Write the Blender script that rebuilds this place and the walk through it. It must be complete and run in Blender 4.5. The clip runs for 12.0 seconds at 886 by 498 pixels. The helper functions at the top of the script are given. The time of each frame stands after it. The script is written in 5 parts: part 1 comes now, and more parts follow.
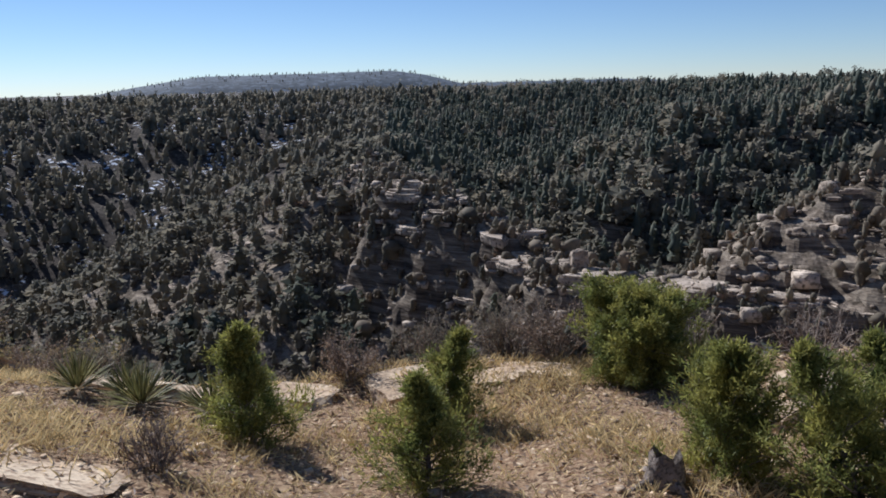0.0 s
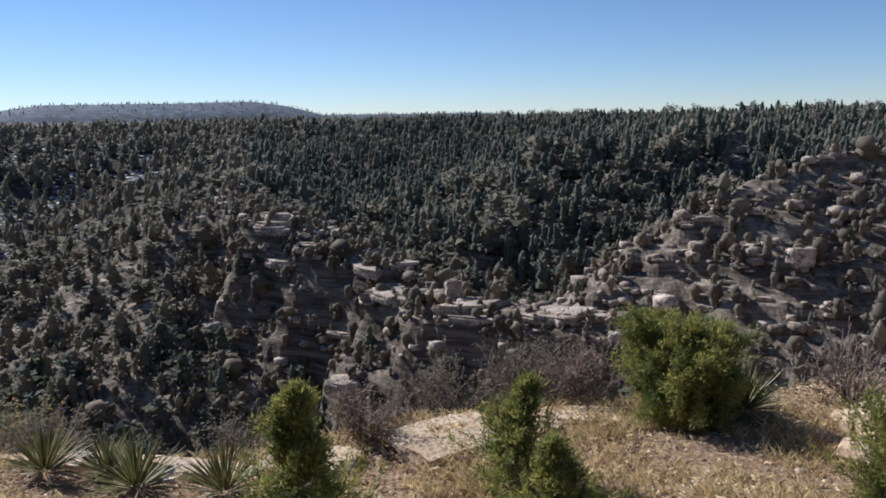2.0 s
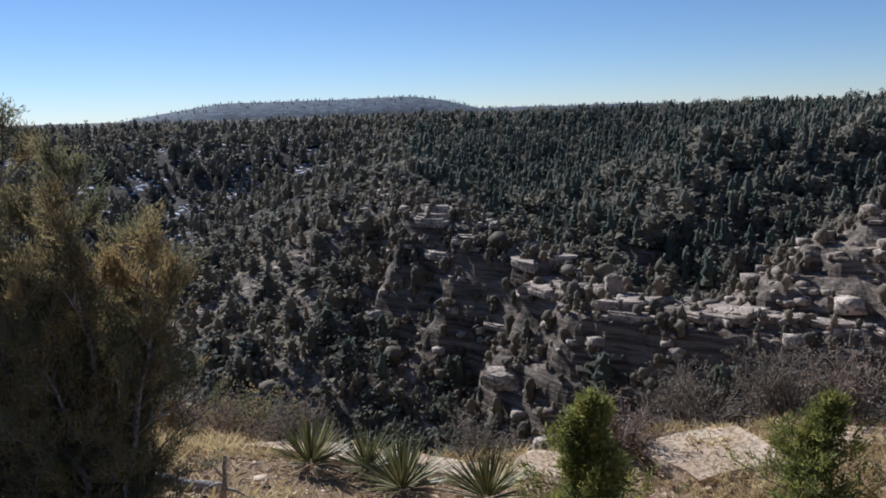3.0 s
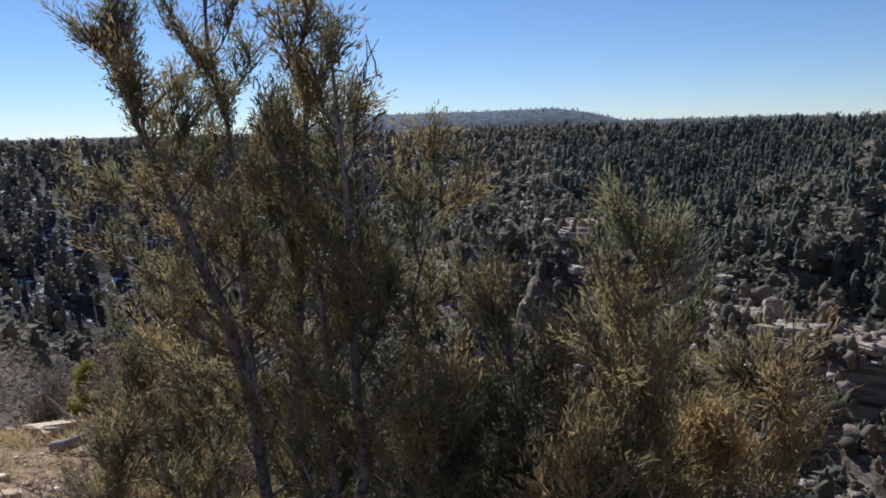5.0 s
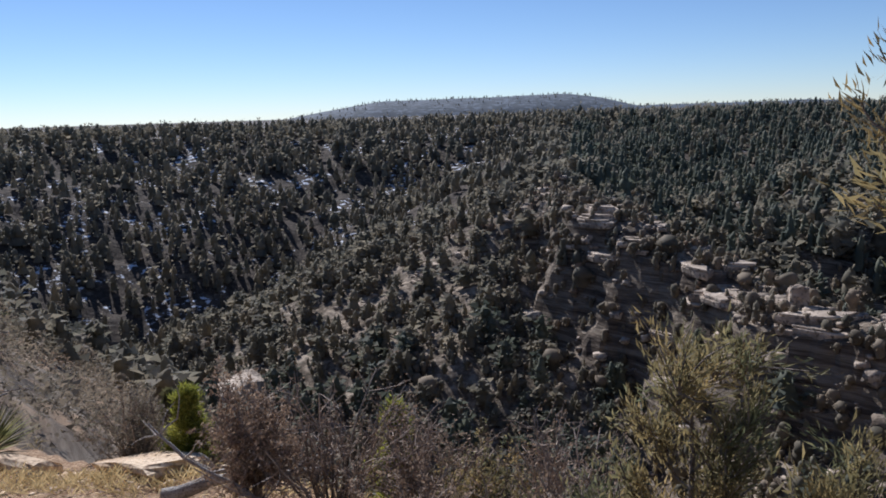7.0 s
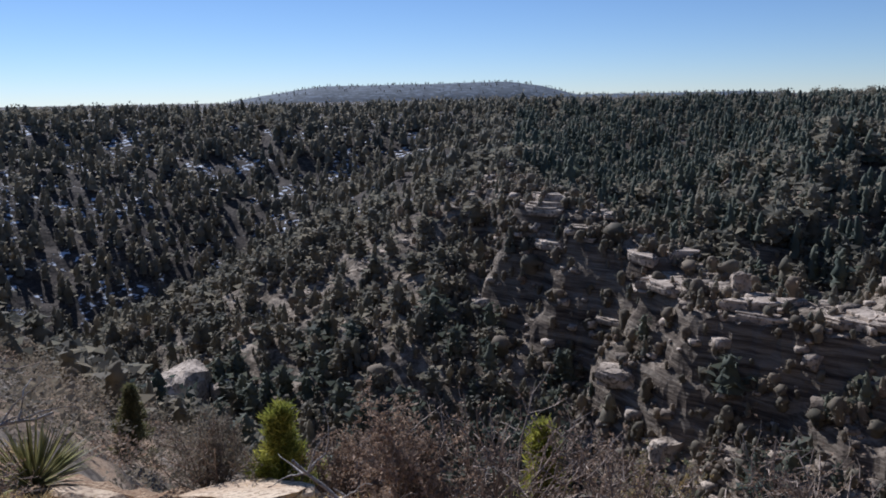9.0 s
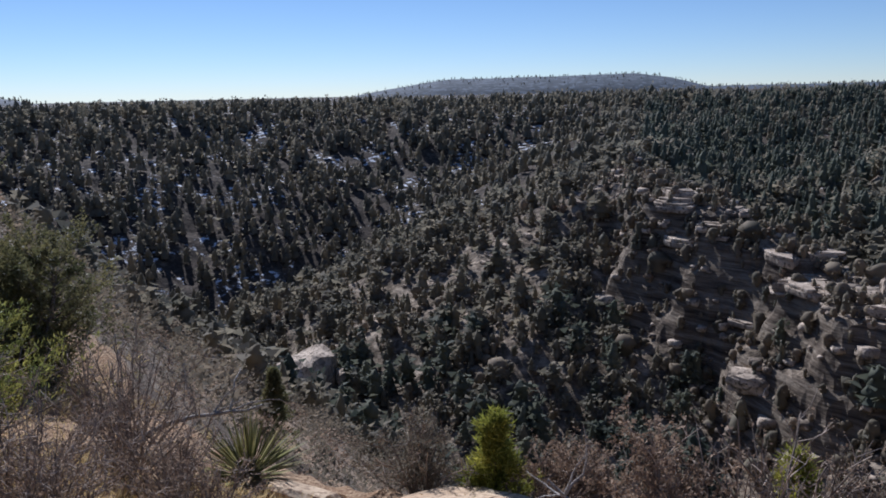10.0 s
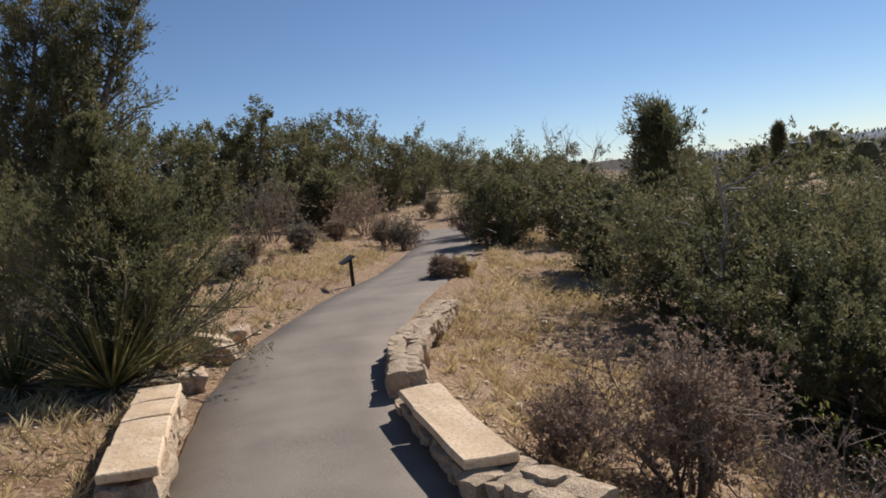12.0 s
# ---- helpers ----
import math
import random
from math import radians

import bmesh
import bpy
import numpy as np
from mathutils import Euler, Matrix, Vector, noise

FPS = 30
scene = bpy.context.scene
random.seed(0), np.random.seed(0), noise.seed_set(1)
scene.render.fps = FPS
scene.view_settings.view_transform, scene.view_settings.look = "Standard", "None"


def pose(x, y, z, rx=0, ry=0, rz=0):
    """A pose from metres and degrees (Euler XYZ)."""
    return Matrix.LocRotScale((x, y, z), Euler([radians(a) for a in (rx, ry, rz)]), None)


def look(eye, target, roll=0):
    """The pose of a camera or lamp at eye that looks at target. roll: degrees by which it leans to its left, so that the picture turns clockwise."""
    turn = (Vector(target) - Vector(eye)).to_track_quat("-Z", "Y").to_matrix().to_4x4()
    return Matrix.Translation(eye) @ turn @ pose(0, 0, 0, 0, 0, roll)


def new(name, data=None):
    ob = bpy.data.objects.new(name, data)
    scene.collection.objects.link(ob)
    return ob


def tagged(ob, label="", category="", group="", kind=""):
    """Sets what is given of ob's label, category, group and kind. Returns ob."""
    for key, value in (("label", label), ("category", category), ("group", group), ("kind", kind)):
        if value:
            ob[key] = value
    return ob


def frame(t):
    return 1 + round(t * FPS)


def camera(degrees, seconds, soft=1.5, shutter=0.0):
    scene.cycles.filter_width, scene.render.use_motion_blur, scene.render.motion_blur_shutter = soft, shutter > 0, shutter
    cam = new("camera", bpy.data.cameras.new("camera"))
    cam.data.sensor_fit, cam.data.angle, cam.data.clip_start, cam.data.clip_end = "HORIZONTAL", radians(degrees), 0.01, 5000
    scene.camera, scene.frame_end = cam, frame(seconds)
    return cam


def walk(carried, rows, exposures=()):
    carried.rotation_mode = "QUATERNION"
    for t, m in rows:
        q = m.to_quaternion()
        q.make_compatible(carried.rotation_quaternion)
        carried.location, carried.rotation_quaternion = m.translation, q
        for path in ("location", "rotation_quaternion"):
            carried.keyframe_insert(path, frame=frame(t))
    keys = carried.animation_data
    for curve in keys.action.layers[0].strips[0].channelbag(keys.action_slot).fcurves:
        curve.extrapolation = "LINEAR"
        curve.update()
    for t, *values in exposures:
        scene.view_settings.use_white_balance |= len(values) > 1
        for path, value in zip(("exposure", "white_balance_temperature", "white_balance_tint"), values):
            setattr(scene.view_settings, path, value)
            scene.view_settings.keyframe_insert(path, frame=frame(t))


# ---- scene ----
cam = camera(59.08, 12.0, 1.75)
PATH = [
    (0.0, pose(0.083, 0.282, 1.670, 78.16, 1.44, 0.76)),
    (0.5, pose(-0.231, 0.536, 1.630, 78.76, 2.7, -6.49)),
    (1.0, pose(-0.575, 0.786, 1.601, 81.07, 3.21, -9.32)),
    (1.5, pose(-0.952, 0.991, 1.572, 80.8, 2.36, -9.67)),
    (2.0, pose(-1.303, 1.238, 1.547, 80.28, 0.76, -9.1)),
    (2.5, pose(-1.703, 1.441, 1.541, 80.06, 0.51, -5.37)),
    (3.0, pose(-2.068, 1.670, 1.521, 79.99, 1.77, 2.13)),
    (3.2, pose(-2.209, 1.752, 1.543, 80.08, 2.44, 5.48)),
    (4.8, pose(-3.310, 2.725, 1.603, 81.15, 1.95, 11.6)),
    (5.0, pose(-3.457, 2.830, 1.579, 81.13, 1.57, 12.32)),
    (5.5, pose(-3.806, 3.114, 1.569, 80.98, 0.9, 14.78)),
    (6.0, pose(-4.201, 3.356, 1.586, 81.1, 0.93, 14.8)),
    (6.5, pose(-4.600, 3.550, 1.566, 80.66, 1.05, 14.07)),
    (6.7, pose(-4.762, 3.639, 1.574, 80.47, 1.62, 13.34)),
    (8.3, pose(-6.138, 4.131, 1.589, 79.19, 1.23, 12.07)),
    (8.5, pose(-6.283, 4.163, 1.571, 79.2, 1.52, 10.7)),
    (9.0, pose(-6.692, 4.259, 1.567, 79.09, 0.97, 8.89)),
    (9.5, pose(-7.106, 4.359, 1.577, 79.03, -0.35, 9.29)),
    (10.0, pose(-7.548, 4.412, 1.582, 78.75, 1.22, 17.75)),
    (10.5, pose(-8.022, 4.465, 1.595, 79.05, 2.23, 23.17)),
    (11.0, pose(-8.488, 4.484, 1.581, 79.15, 2.9, 27.48)),
    (11.2, pose(-8.670, 4.492, 1.583, 79.7, 3.82, 34.53)),
    (11.3, pose(-8.761, 4.496, 1.586, 79.89, 3.61, 38.83)),
    (11.5, pose(-8.941, 4.505, 1.599, 81.37, 5.25, 50.17)),
    (11.6, pose(-9.027, 4.530, 1.583, 82.92, 5.81, 57.99)),
    (11.8, pose(-9.210, 4.521, 1.580, 84.47, 6.06, 70.54)),
    (12.0, pose(-9.400, 4.538, 1.542, 85.18, 6.17, 78.91)),
]
walk(cam, PATH, [(0.0, 0.16, 5350, 13), (0.9, 0.38, 5450, 13), (2.0, 0.26, 5350, 13), (3.0, 0.1, 5200, 13), (5.0, 0.14, 5250, 13), (6.7, 0.24, 5450, 15), (8.3, 0.06, 5200, 15), (10.8, 0.08, 5250, 16), (11.4, 0.06, 5400, 14), (12.0, 0.12, 5850, 13)])

# ---- world, sun ----
SUN_YAW, SUN_UP = 41.0, 37.0        # degrees left of +y, and above the horizon
world = bpy.data.worlds.new("sky")
scene.world = world
world.use_nodes = True
wt = world.node_tree
sky = wt.nodes.new("ShaderNodeTexSky")
sky.sky_type, sky.sun_disc = "NISHITA", False
sky.sun_elevation, sky.sun_rotation = radians(SUN_UP), radians(-SUN_YAW)
sky.altitude, sky.air_density, sky.dust_density, sky.ozone_density = 2100, 0.95, 0.0, 2.0
wt.links.new(sky.outputs[0], wt.nodes["Background"].inputs[0])
wt.nodes["Background"].inputs[1].default_value = 0.070
sun = new("sun", bpy.data.lights.new("sun", "SUN"))
sun.data.energy, sun.data.angle, sun.data.color = 5.0, radians(0.55), (1.0, 0.92, 0.80)
sun_from = Vector((-math.sin(radians(SUN_YAW)) * math.cos(radians(SUN_UP)),
                   math.cos(radians(SUN_YAW)) * math.cos(radians(SUN_UP)), math.sin(radians(SUN_UP))))
sun.matrix_world = look(sun_from * 50, (0, 0, 0))


# ---- materials ----
def mat(name, c1, c2, scale=5.0, rough=0.85, c3=None, fine=40.0, bump=0.3, metal=0.0, island=False, trans=0.0, detail=6, dist=0.02, vary=(0.6, 1.45)):
    """Noise between two colours at a coarse scale, a third at a fine one, and a fine bump."""
    m = bpy.data.materials.new(name)
    m.use_nodes = True
    nt = m.node_tree
    n, l = nt.nodes, nt.links
    bs = n["Principled BSDF"]
    bs.inputs["Roughness"].default_value = rough
    bs.inputs["Metallic"].default_value = metal
    bs.inputs["Specular IOR Level"].default_value = 0.25
    tc = n.new("ShaderNodeTexCoord")
    a = n.new("ShaderNodeTexNoise")
    a.inputs["Scale"].default_value, a.inputs["Detail"].default_value = scale, detail
    l.new(tc.outputs["Object"], a.inputs["Vector"])
    r = n.new("ShaderNodeValToRGB")
    r.color_ramp.elements[0].position, r.color_ramp.elements[1].position = 0.36, 0.64
    r.color_ramp.elements[0].color, r.color_ramp.elements[1].color = (*c1, 1), (*c2, 1)
    l.new(a.outputs["Fac"], r.inputs["Fac"])
    col = r.outputs["Color"]
    b = n.new("ShaderNodeTexNoise")
    b.inputs["Scale"].default_value, b.inputs["Detail"].default_value = fine, 5
    l.new(tc.outputs["Object"], b.inputs["Vector"])
    if c3:
        rr = n.new("ShaderNodeValToRGB")
        rr.color_ramp.elements[0].position, rr.color_ramp.elements[1].position = 0.5, 0.62
        l.new(b.outputs["Fac"], rr.inputs["Fac"])
        mx = n.new("ShaderNodeMix")
        mx.data_type = "RGBA"
        l.new(rr.outputs["Color"], mx.inputs["Factor"])
        l.new(col, mx.inputs["A"])
        mx.inputs["B"].default_value = (*c3, 1)
        col = mx.outputs["Result"]
    if island:
        g = n.new("ShaderNodeNewGeometry")
        hv = n.new("ShaderNodeHueSaturation")
        mr = n.new("ShaderNodeMapRange")
        mr.inputs["To Min"].default_value, mr.inputs["To Max"].default_value = vary
        l.new(g.outputs["Random Per Island"], mr.inputs["Value"])
        l.new(mr.outputs["Result"], hv.inputs["Value"])
        l.new(col, hv.inputs["Color"])
        col = hv.outputs["Color"]
    l.new(col, bs.inputs["Base Color"])
    if bump:
        bp = n.new("ShaderNodeBump")
        bp.inputs["Strength"].default_value, bp.inputs["Distance"].default_value = bump, dist
        l.new(b.outputs["Fac"], bp.inputs["Height"])
        l.new(bp.outputs["Normal"], bs.inputs["Normal"])
    if trans:
        tr = n.new("ShaderNodeBsdfTranslucent")
        l.new(col, tr.inputs["Color"])
        ms = n.new("ShaderNodeMixShader")
        ms.inputs["Fac"].default_value = trans
        l.new(bs.outputs[0], ms.inputs[1])
        l.new(tr.outputs[0], ms.inputs[2])
        l.new(ms.outputs[0], n["Material Output"].inputs["Surface"])
    return m


def ground_material():
    """Tan soil, banded rock where it is steep, snow left in patches on the shaded far slopes."""
    m = bpy.data.materials.new("canyon_ground")
    m.use_nodes = True
    n, l = m.node_tree.nodes, m.node_tree.links
    bs = n["Principled BSDF"]
    bs.inputs["Roughness"].default_value, bs.inputs["Specular IOR Level"].default_value = 0.95, 0.1
    tc = n.new("ShaderNodeTexCoord")
    geo = n.new("ShaderNodeNewGeometry")

    def tex(scale, detail=6, stretch=None, rough=0.6):
        t = n.new("ShaderNodeTexNoise")
        t.inputs["Scale"].default_value, t.inputs["Detail"].default_value, t.inputs["Roughness"].default_value = scale, detail, rough
        src = tc.outputs["Object"]
        if stretch:
            mp = n.new("ShaderNodeMapping")
            mp.inputs["Scale"].default_value = stretch
            l.new(src, mp.inputs["Vector"])
            src = mp.outputs["Vector"]
        l.new(src, t.inputs["Vector"])
        return t.outputs["Fac"]

    def ramp(fac, *stops):
        r = n.new("ShaderNodeValToRGB")
        e = r.color_ramp.elements
        while len(e) < len(stops):
            e.new(0.5)
        for el, (p, c) in zip(e, stops):
            el.position, el.color = p, (*c, 1) if len(c) == 3 else c
        l.new(fac, r.inputs["Fac"])
        return r.outputs["Color"]

    def mix(fac, a, b):
        x = n.new("ShaderNodeMix")
        x.data_type = "RGBA"
        l.new(fac, x.inputs["Factor"])
        l.new(a, x.inputs["A"])
        l.new(b, x.inputs["B"])
        return x.outputs["Result"]

    def math_(op, a, b):
        x = n.new("ShaderNodeMath")
        x.operation = op
        for i, v in enumerate((a, b)):
            if isinstance(v, (int, float)):
                x.inputs[i].default_value = v
            else:
                l.new(v, x.inputs[i])
        return x.outputs[0]

    def band(v, lo, hi):
        x = n.new("ShaderNodeMapRange")
        x.inputs["From Min"].default_value, x.inputs["From Max"].default_value = lo, hi
        l.new(v, x.inputs["Value"])
        return x.outputs["Result"]
    soil = ramp(tex(0.8), (0.33, (0.22, 0.12, 0.066)), (0.5, (0.36, 0.225, 0.125)), (0.66, (0.49, 0.35, 0.205)))
    litter = ramp(tex(26, 8, None, 0.75), (0.40, (0.16, 0.095, 0.057)), (0.52, (0.39, 0.26, 0.155)), (0.64, (0.68, 0.52, 0.33)))
    soil = mix(band(tex(5), 0.28, 0.52), soil, litter)
    strata = ramp(tex(0.16, 8, (0.35, 0.35, 5.0), 0.7), (0.36, (0.055, 0.044, 0.036)), (0.48, (0.15, 0.118, 0.088)), (0.58, (0.29, 0.24, 0.18)), (0.68, (0.11, 0.082, 0.062)))
    sep = n.new("ShaderNodeSeparateXYZ")
    l.new(geo.outputs["Normal"], sep.inputs[0])
    pos = n.new("ShaderNodeSeparateXYZ")
    l.new(geo.outputs["Position"], pos.inputs[0])
    steep = band(math_("ADD", sep.outputs["Z"], math_("MULTIPLY", math_("SUBTRACT", tex(0.3), 0.5), 0.5)), 0.86, 0.66)
    far_ = band(pos.outputs["Y"], 40, 70)
    brush = ramp(tex(0.5, 8), (0.38, (0.05, 0.042, 0.034)), (0.55, (0.085, 0.068, 0.054)), (0.68, (0.15, 0.12, 0.095)))
    ledge = ramp(tex(0.35, 8, None, 0.7), (0.38, (0.06, 0.048, 0.034)), (0.50, (0.19, 0.15, 0.11)), (0.62, (0.44, 0.36, 0.27)))
    crag = math_("MULTIPLY", band(pos.outputs["Y"], 225, 195), band(pos.outputs["X"], -115, -95))
    brush = mix(crag, brush, ledge)
    base = mix(far_, soil, brush)
    base = mix(steep, base, strata)
    snow = math_("MULTIPLY", band(tex(0.05, 4), 0.52, 0.55), band(tex(0.3, 5, (1.0, 1.0, 3.0)), 0.55, 0.59))
    snow = math_("MULTIPLY", snow, math_("MULTIPLY", band(pos.outputs["Y"], 185, 260), math_("ADD", band(pos.outputs["X"], -50, -120), 0.35)))
    white = n.new("ShaderNodeRGB")
    white.outputs[0].default_value = (0.80, 0.82, 0.86, 1)
    base = mix(snow, base, white.outputs[0])
    l.new(base, bs.inputs["Base Color"])
    bp = n.new("ShaderNodeBump")
    bp.inputs["Strength"].default_value, bp.inputs["Distance"].default_value = 0.9, 0.045
    l.new(tex(18, 8, None, 0.7), bp.inputs["Height"])
    b2 = n.new("ShaderNodeBump")
    b2.inputs["Strength"].default_value, b2.inputs["Distance"].default_value = 0.8, 1.2
    l.new(tex(0.25, 8, (0.6, 0.6, 2.5), 0.7), b2.inputs["Height"])
    mixn = n.new("ShaderNodeMix")
    mixn.data_type = "VECTOR"
    l.new(far_, mixn.inputs["Factor"])
    l.new(bp.outputs["Normal"], mixn.inputs["A"])
    l.new(b2.outputs["Normal"], mixn.inputs["B"])
    l.new(mixn.outputs["Result"], bs.inputs["Normal"])
    return m


M_GROUND = ground_material()
M_PINE = mat("pine_needles", (0.165, 0.16, 0.124), (0.32, 0.275, 0.195), 0.16, 0.8, None, 1.0, 0, island=True, trans=0.48, vary=(0.85, 1.15))
M_FIR = mat("fir_needles", (0.098, 0.116, 0.09), (0.185, 0.185, 0.13), 0.16, 0.8, None, 1.0, 0, island=True, trans=0.35, vary=(0.85, 1.15))
M_SCRUB = mat("scrub_leaves", (0.145, 0.13, 0.092), (0.30, 0.24, 0.17), 0.2, 0.8, None, 1.0, 0, island=True, trans=0.4, vary=(0.8, 1.25))
M_JUNIPER = mat("juniper_scales", (0.14, 0.165, 0.048), (0.35, 0.32, 0.08), 4.0, 0.55, None, 30, 0, island=True, trans=0.5)
M_JUNIPER_DARK = mat("dark_juniper_scales", (0.108, 0.115, 0.053), (0.24, 0.21, 0.093), 3.0, 0.6, None, 30, 0, island=True, trans=0.4, vary=(0.8, 1.2))
M_JUNIPER_RUST = mat("rust_tipped_juniper", (0.15, 0.16, 0.085), (0.39, 0.275, 0.115), 5.0, 0.6, None, 30, 0, island=True, trans=0.55, vary=(0.8, 1.2))
M_YELLOW = mat("yellow_green_needles", (0.20, 0.22, 0.04), (0.36, 0.33, 0.06), 5.0, 0.55, None, 30, 0, island=True, trans=0.5)
M_BARK = mat("grey_bark", (0.17, 0.135, 0.11), (0.32, 0.27, 0.225), 8, 0.9, (0.10, 0.08, 0.065), 60, 0.8)
M_DEAD = mat("bleached_wood", (0.30, 0.26, 0.22), (0.46, 0.42, 0.37), 9, 0.85, (0.18, 0.15, 0.13), 70, 0.7)
M_TWIG = mat("bare_brown_twigs", (0.19, 0.145, 0.112), (0.37, 0.295, 0.23), 7, 0.85, None, 60, 0, island=True)
M_DRYLEAF = mat("dry_brown_leaves", (0.20, 0.135, 0.09), (0.42, 0.31, 0.215), 6, 0.8, None, 60, 0, island=True, trans=0.3)
M_STRAW = mat("dry_grass", (0.46, 0.34, 0.16), (0.70, 0.56, 0.30), 2.5, 0.8, None, 60, 0, island=True, trans=0.3)
M_YUCCA = mat("yucca_leaf", (0.17, 0.17, 0.062), (0.38, 0.33, 0.14), 5, 0.45, None, 50, 0, island=True, trans=0.15)
M_YUCCA_DEAD = mat("dead_yucca_leaf", (0.22, 0.17, 0.11), (0.38, 0.31, 0.21), 5, 0.8, None, 50, 0, island=True, trans=0.2)
M_ROCK = mat("pale_limestone", (0.52, 0.37, 0.23), (0.70, 0.55, 0.37), 3.0, 0.9, (0.36, 0.25, 0.16), 22, 0.8, island=False)
M_CLIFF = mat("canyon_rock", (0.25, 0.197, 0.147), (0.53, 0.435, 0.335), 0.35, 0.95, (0.15, 0.12, 0.09), 1.5, 0.8, island=True, dist=0.3)
M_SLAB = mat("tan_sandstone_slab", (0.64, 0.45, 0.26), (0.76, 0.58, 0.37), 4.0, 0.85, (0.56, 0.40, 0.25), 45, 0.5, dist=0.01)
M_ASPHALT = mat("worn_asphalt", (0.185, 0.152, 0.118), (0.285, 0.235, 0.18), 1.3, 0.9, (0.33, 0.275, 0.215), 160, 0.5, dist=0.006)
M_METAL = mat("dark_brown_metal", (0.03, 0.024, 0.02), (0.05, 0.04, 0.035), 6, 0.45, None, 80, 0.1)
# wooded hill colours with the blue-grey of distance haze mixed in
M_FAR_HAZE = mat("haze_tinted_wooded_hill", (0.045, 0.060, 0.075), (0.080, 0.094, 0.112), 0.02, 0.9, (0.13, 0.155, 0.19), 0.05, 0)


# ---- terrain ----
def smax(a, b, k):
    m = np.maximum(a, b)
    return m + k * np.log(np.exp((a - m) / k) + np.exp((b - m) / k))


_tab = np.random.RandomState(7).rand(256, 256)


def vnoise(x, y):
    """Smooth value noise, 0 to 1."""
    xi, yi = np.floor(x).astype(int), np.floor(y).astype(int)
    fx, fy = x - xi, y - yi
    fx, fy = fx * fx * (3 - 2 * fx), fy * fy * (3 - 2 * fy)
    g = lambda i, j: _tab[(xi + i) % 256, (yi + j) % 256]
    return (g(0, 0) * (1 - fx) + g(1, 0) * fx) * (1 - fy) + (g(0, 1) * (1 - fx) + g(1, 1) * fx) * fy


def fbm(x, y, octaves=4):
    s, a = 0, 0.5
    for i in range(octaves):
        s = s + a * (vnoise(x * 2 ** i + 17.3 * i, y * 2 ** i + 5.1 * i) - 0.5)
        a *= 0.5
    return s


def ridge(x, y, line, drop, crest=0.0):
    """Height of a ridge along a polyline of (x, y, z), falling off to the sides by drop per metre past its rounded crest."""
    best = np.full(np.shape(x), -400.0)
    for (x0, y0, z0), (x1, y1, z1) in zip(line, line[1:]):
        dx, dy = x1 - x0, y1 - y0
        u = np.clip(((x - x0) * dx + (y - y0) * dy) / (dx * dx + dy * dy), 0, 1)
        off = np.hypot(x - x0 - u * dx, y - y0 - u * dy)
        best = np.maximum(best, z0 + u * (z1 - z0) - drop * np.clip(off - crest, 0, None) - 0.35 * np.minimum(off, crest))
    return best


BACK = [(-60, 540, -12), (-42, 440, -16), (-30, 320, -22), (-24, 215, -21)]
SPUR = [(-24, 215, -18.5), (-9, 173, -19), (8, 155, -26), (16, 145, -28.5), (20, 129, -30), (37, 119, -30), (47, 110, -31)]
NOSE = [(-24, 215, -17), (-50, 194, -35), (-68, 184, -52), (-96, 161, -68), (-100, 130, -90)]
EAST = [(40, 121, -30.5), (46, 122, -26), (60, 127, -17.5), (77, 129, -8.5), (104, 128, -4.5), (160, 110, 0)]
NECK = [(12, 141, 0), (20, 130, 0), (37, 119, 0), (54, 109, 0)]
SHELF = [(150, 262, -7), (129, 249, -8.5), (74, 230, -9.5), (47, 200, -18.5), (40, 186, -27)]
# the paved trail's centre line: x, y, z
TRAIL = [(16, -15, 0), (6, -5.6, 0), (2, -1.7, 0), (0.0, 0.3, 0), (-1.0, 1.0, 0), (-2.2, 1.75, 0), (-3.4, 2.8, 0), (-4.7, 3.6, 0), (-6.2, 4.1, 0), (-7.6, 4.4, 0),
         (-9.4, 4.5, 0), (-12, 4.45, 0), (-14, 4.46, 0), (-16.3, 4.45, 0), (-18.2, 4.75, 0), (-20.8, 5.6, 0), (-24.3, 7.0, 0.0), (-29, 8.3, 0.0), (-35, 9.2, 0.05), (-42, 11, 0.1), (-50, 15, 0.1), (-80, 34, 0.1), (-220, 110, 0)]


def trail_distance(x, y):
    """Signed distance from the trail's centre line, positive on the canyon side, and the trail's height there."""
    best, sign, zz = np.full(np.shape(x), 1e9), np.ones(np.shape(x)), np.zeros(np.shape(x))
    for (x0, y0, z0), (x1, y1, z1) in zip(TRAIL, TRAIL[1:]):
        dx, dy = x1 - x0, y1 - y0
        u = np.clip(((x - x0) * dx + (y - y0) * dy) / (dx * dx + dy * dy), 0, 1)
        d = np.hypot(x - x0 - u * dx, y - y0 - u * dy)
        side = np.where((x - x0) * dy - (y - y0) * dx > 0, 1.0, -1.0)
        near = d < best
        best, sign, zz = np.where(near, d, best), np.where(near, side, sign), np.where(near, z0 + u * (z1 - z0), zz)
    return best * sign, zz


def terrace(z, step, sharp, even=0.2):
    u = z / step
    k = np.floor(u)
    f = u - k
    return step * (k + np.clip((f - 0.5) * sharp + 0.5, 0, 1) * (1 - even) + f * even)


AZ_K = [-75, -55, -36, -15, 0, 8, 20, 35, 60]


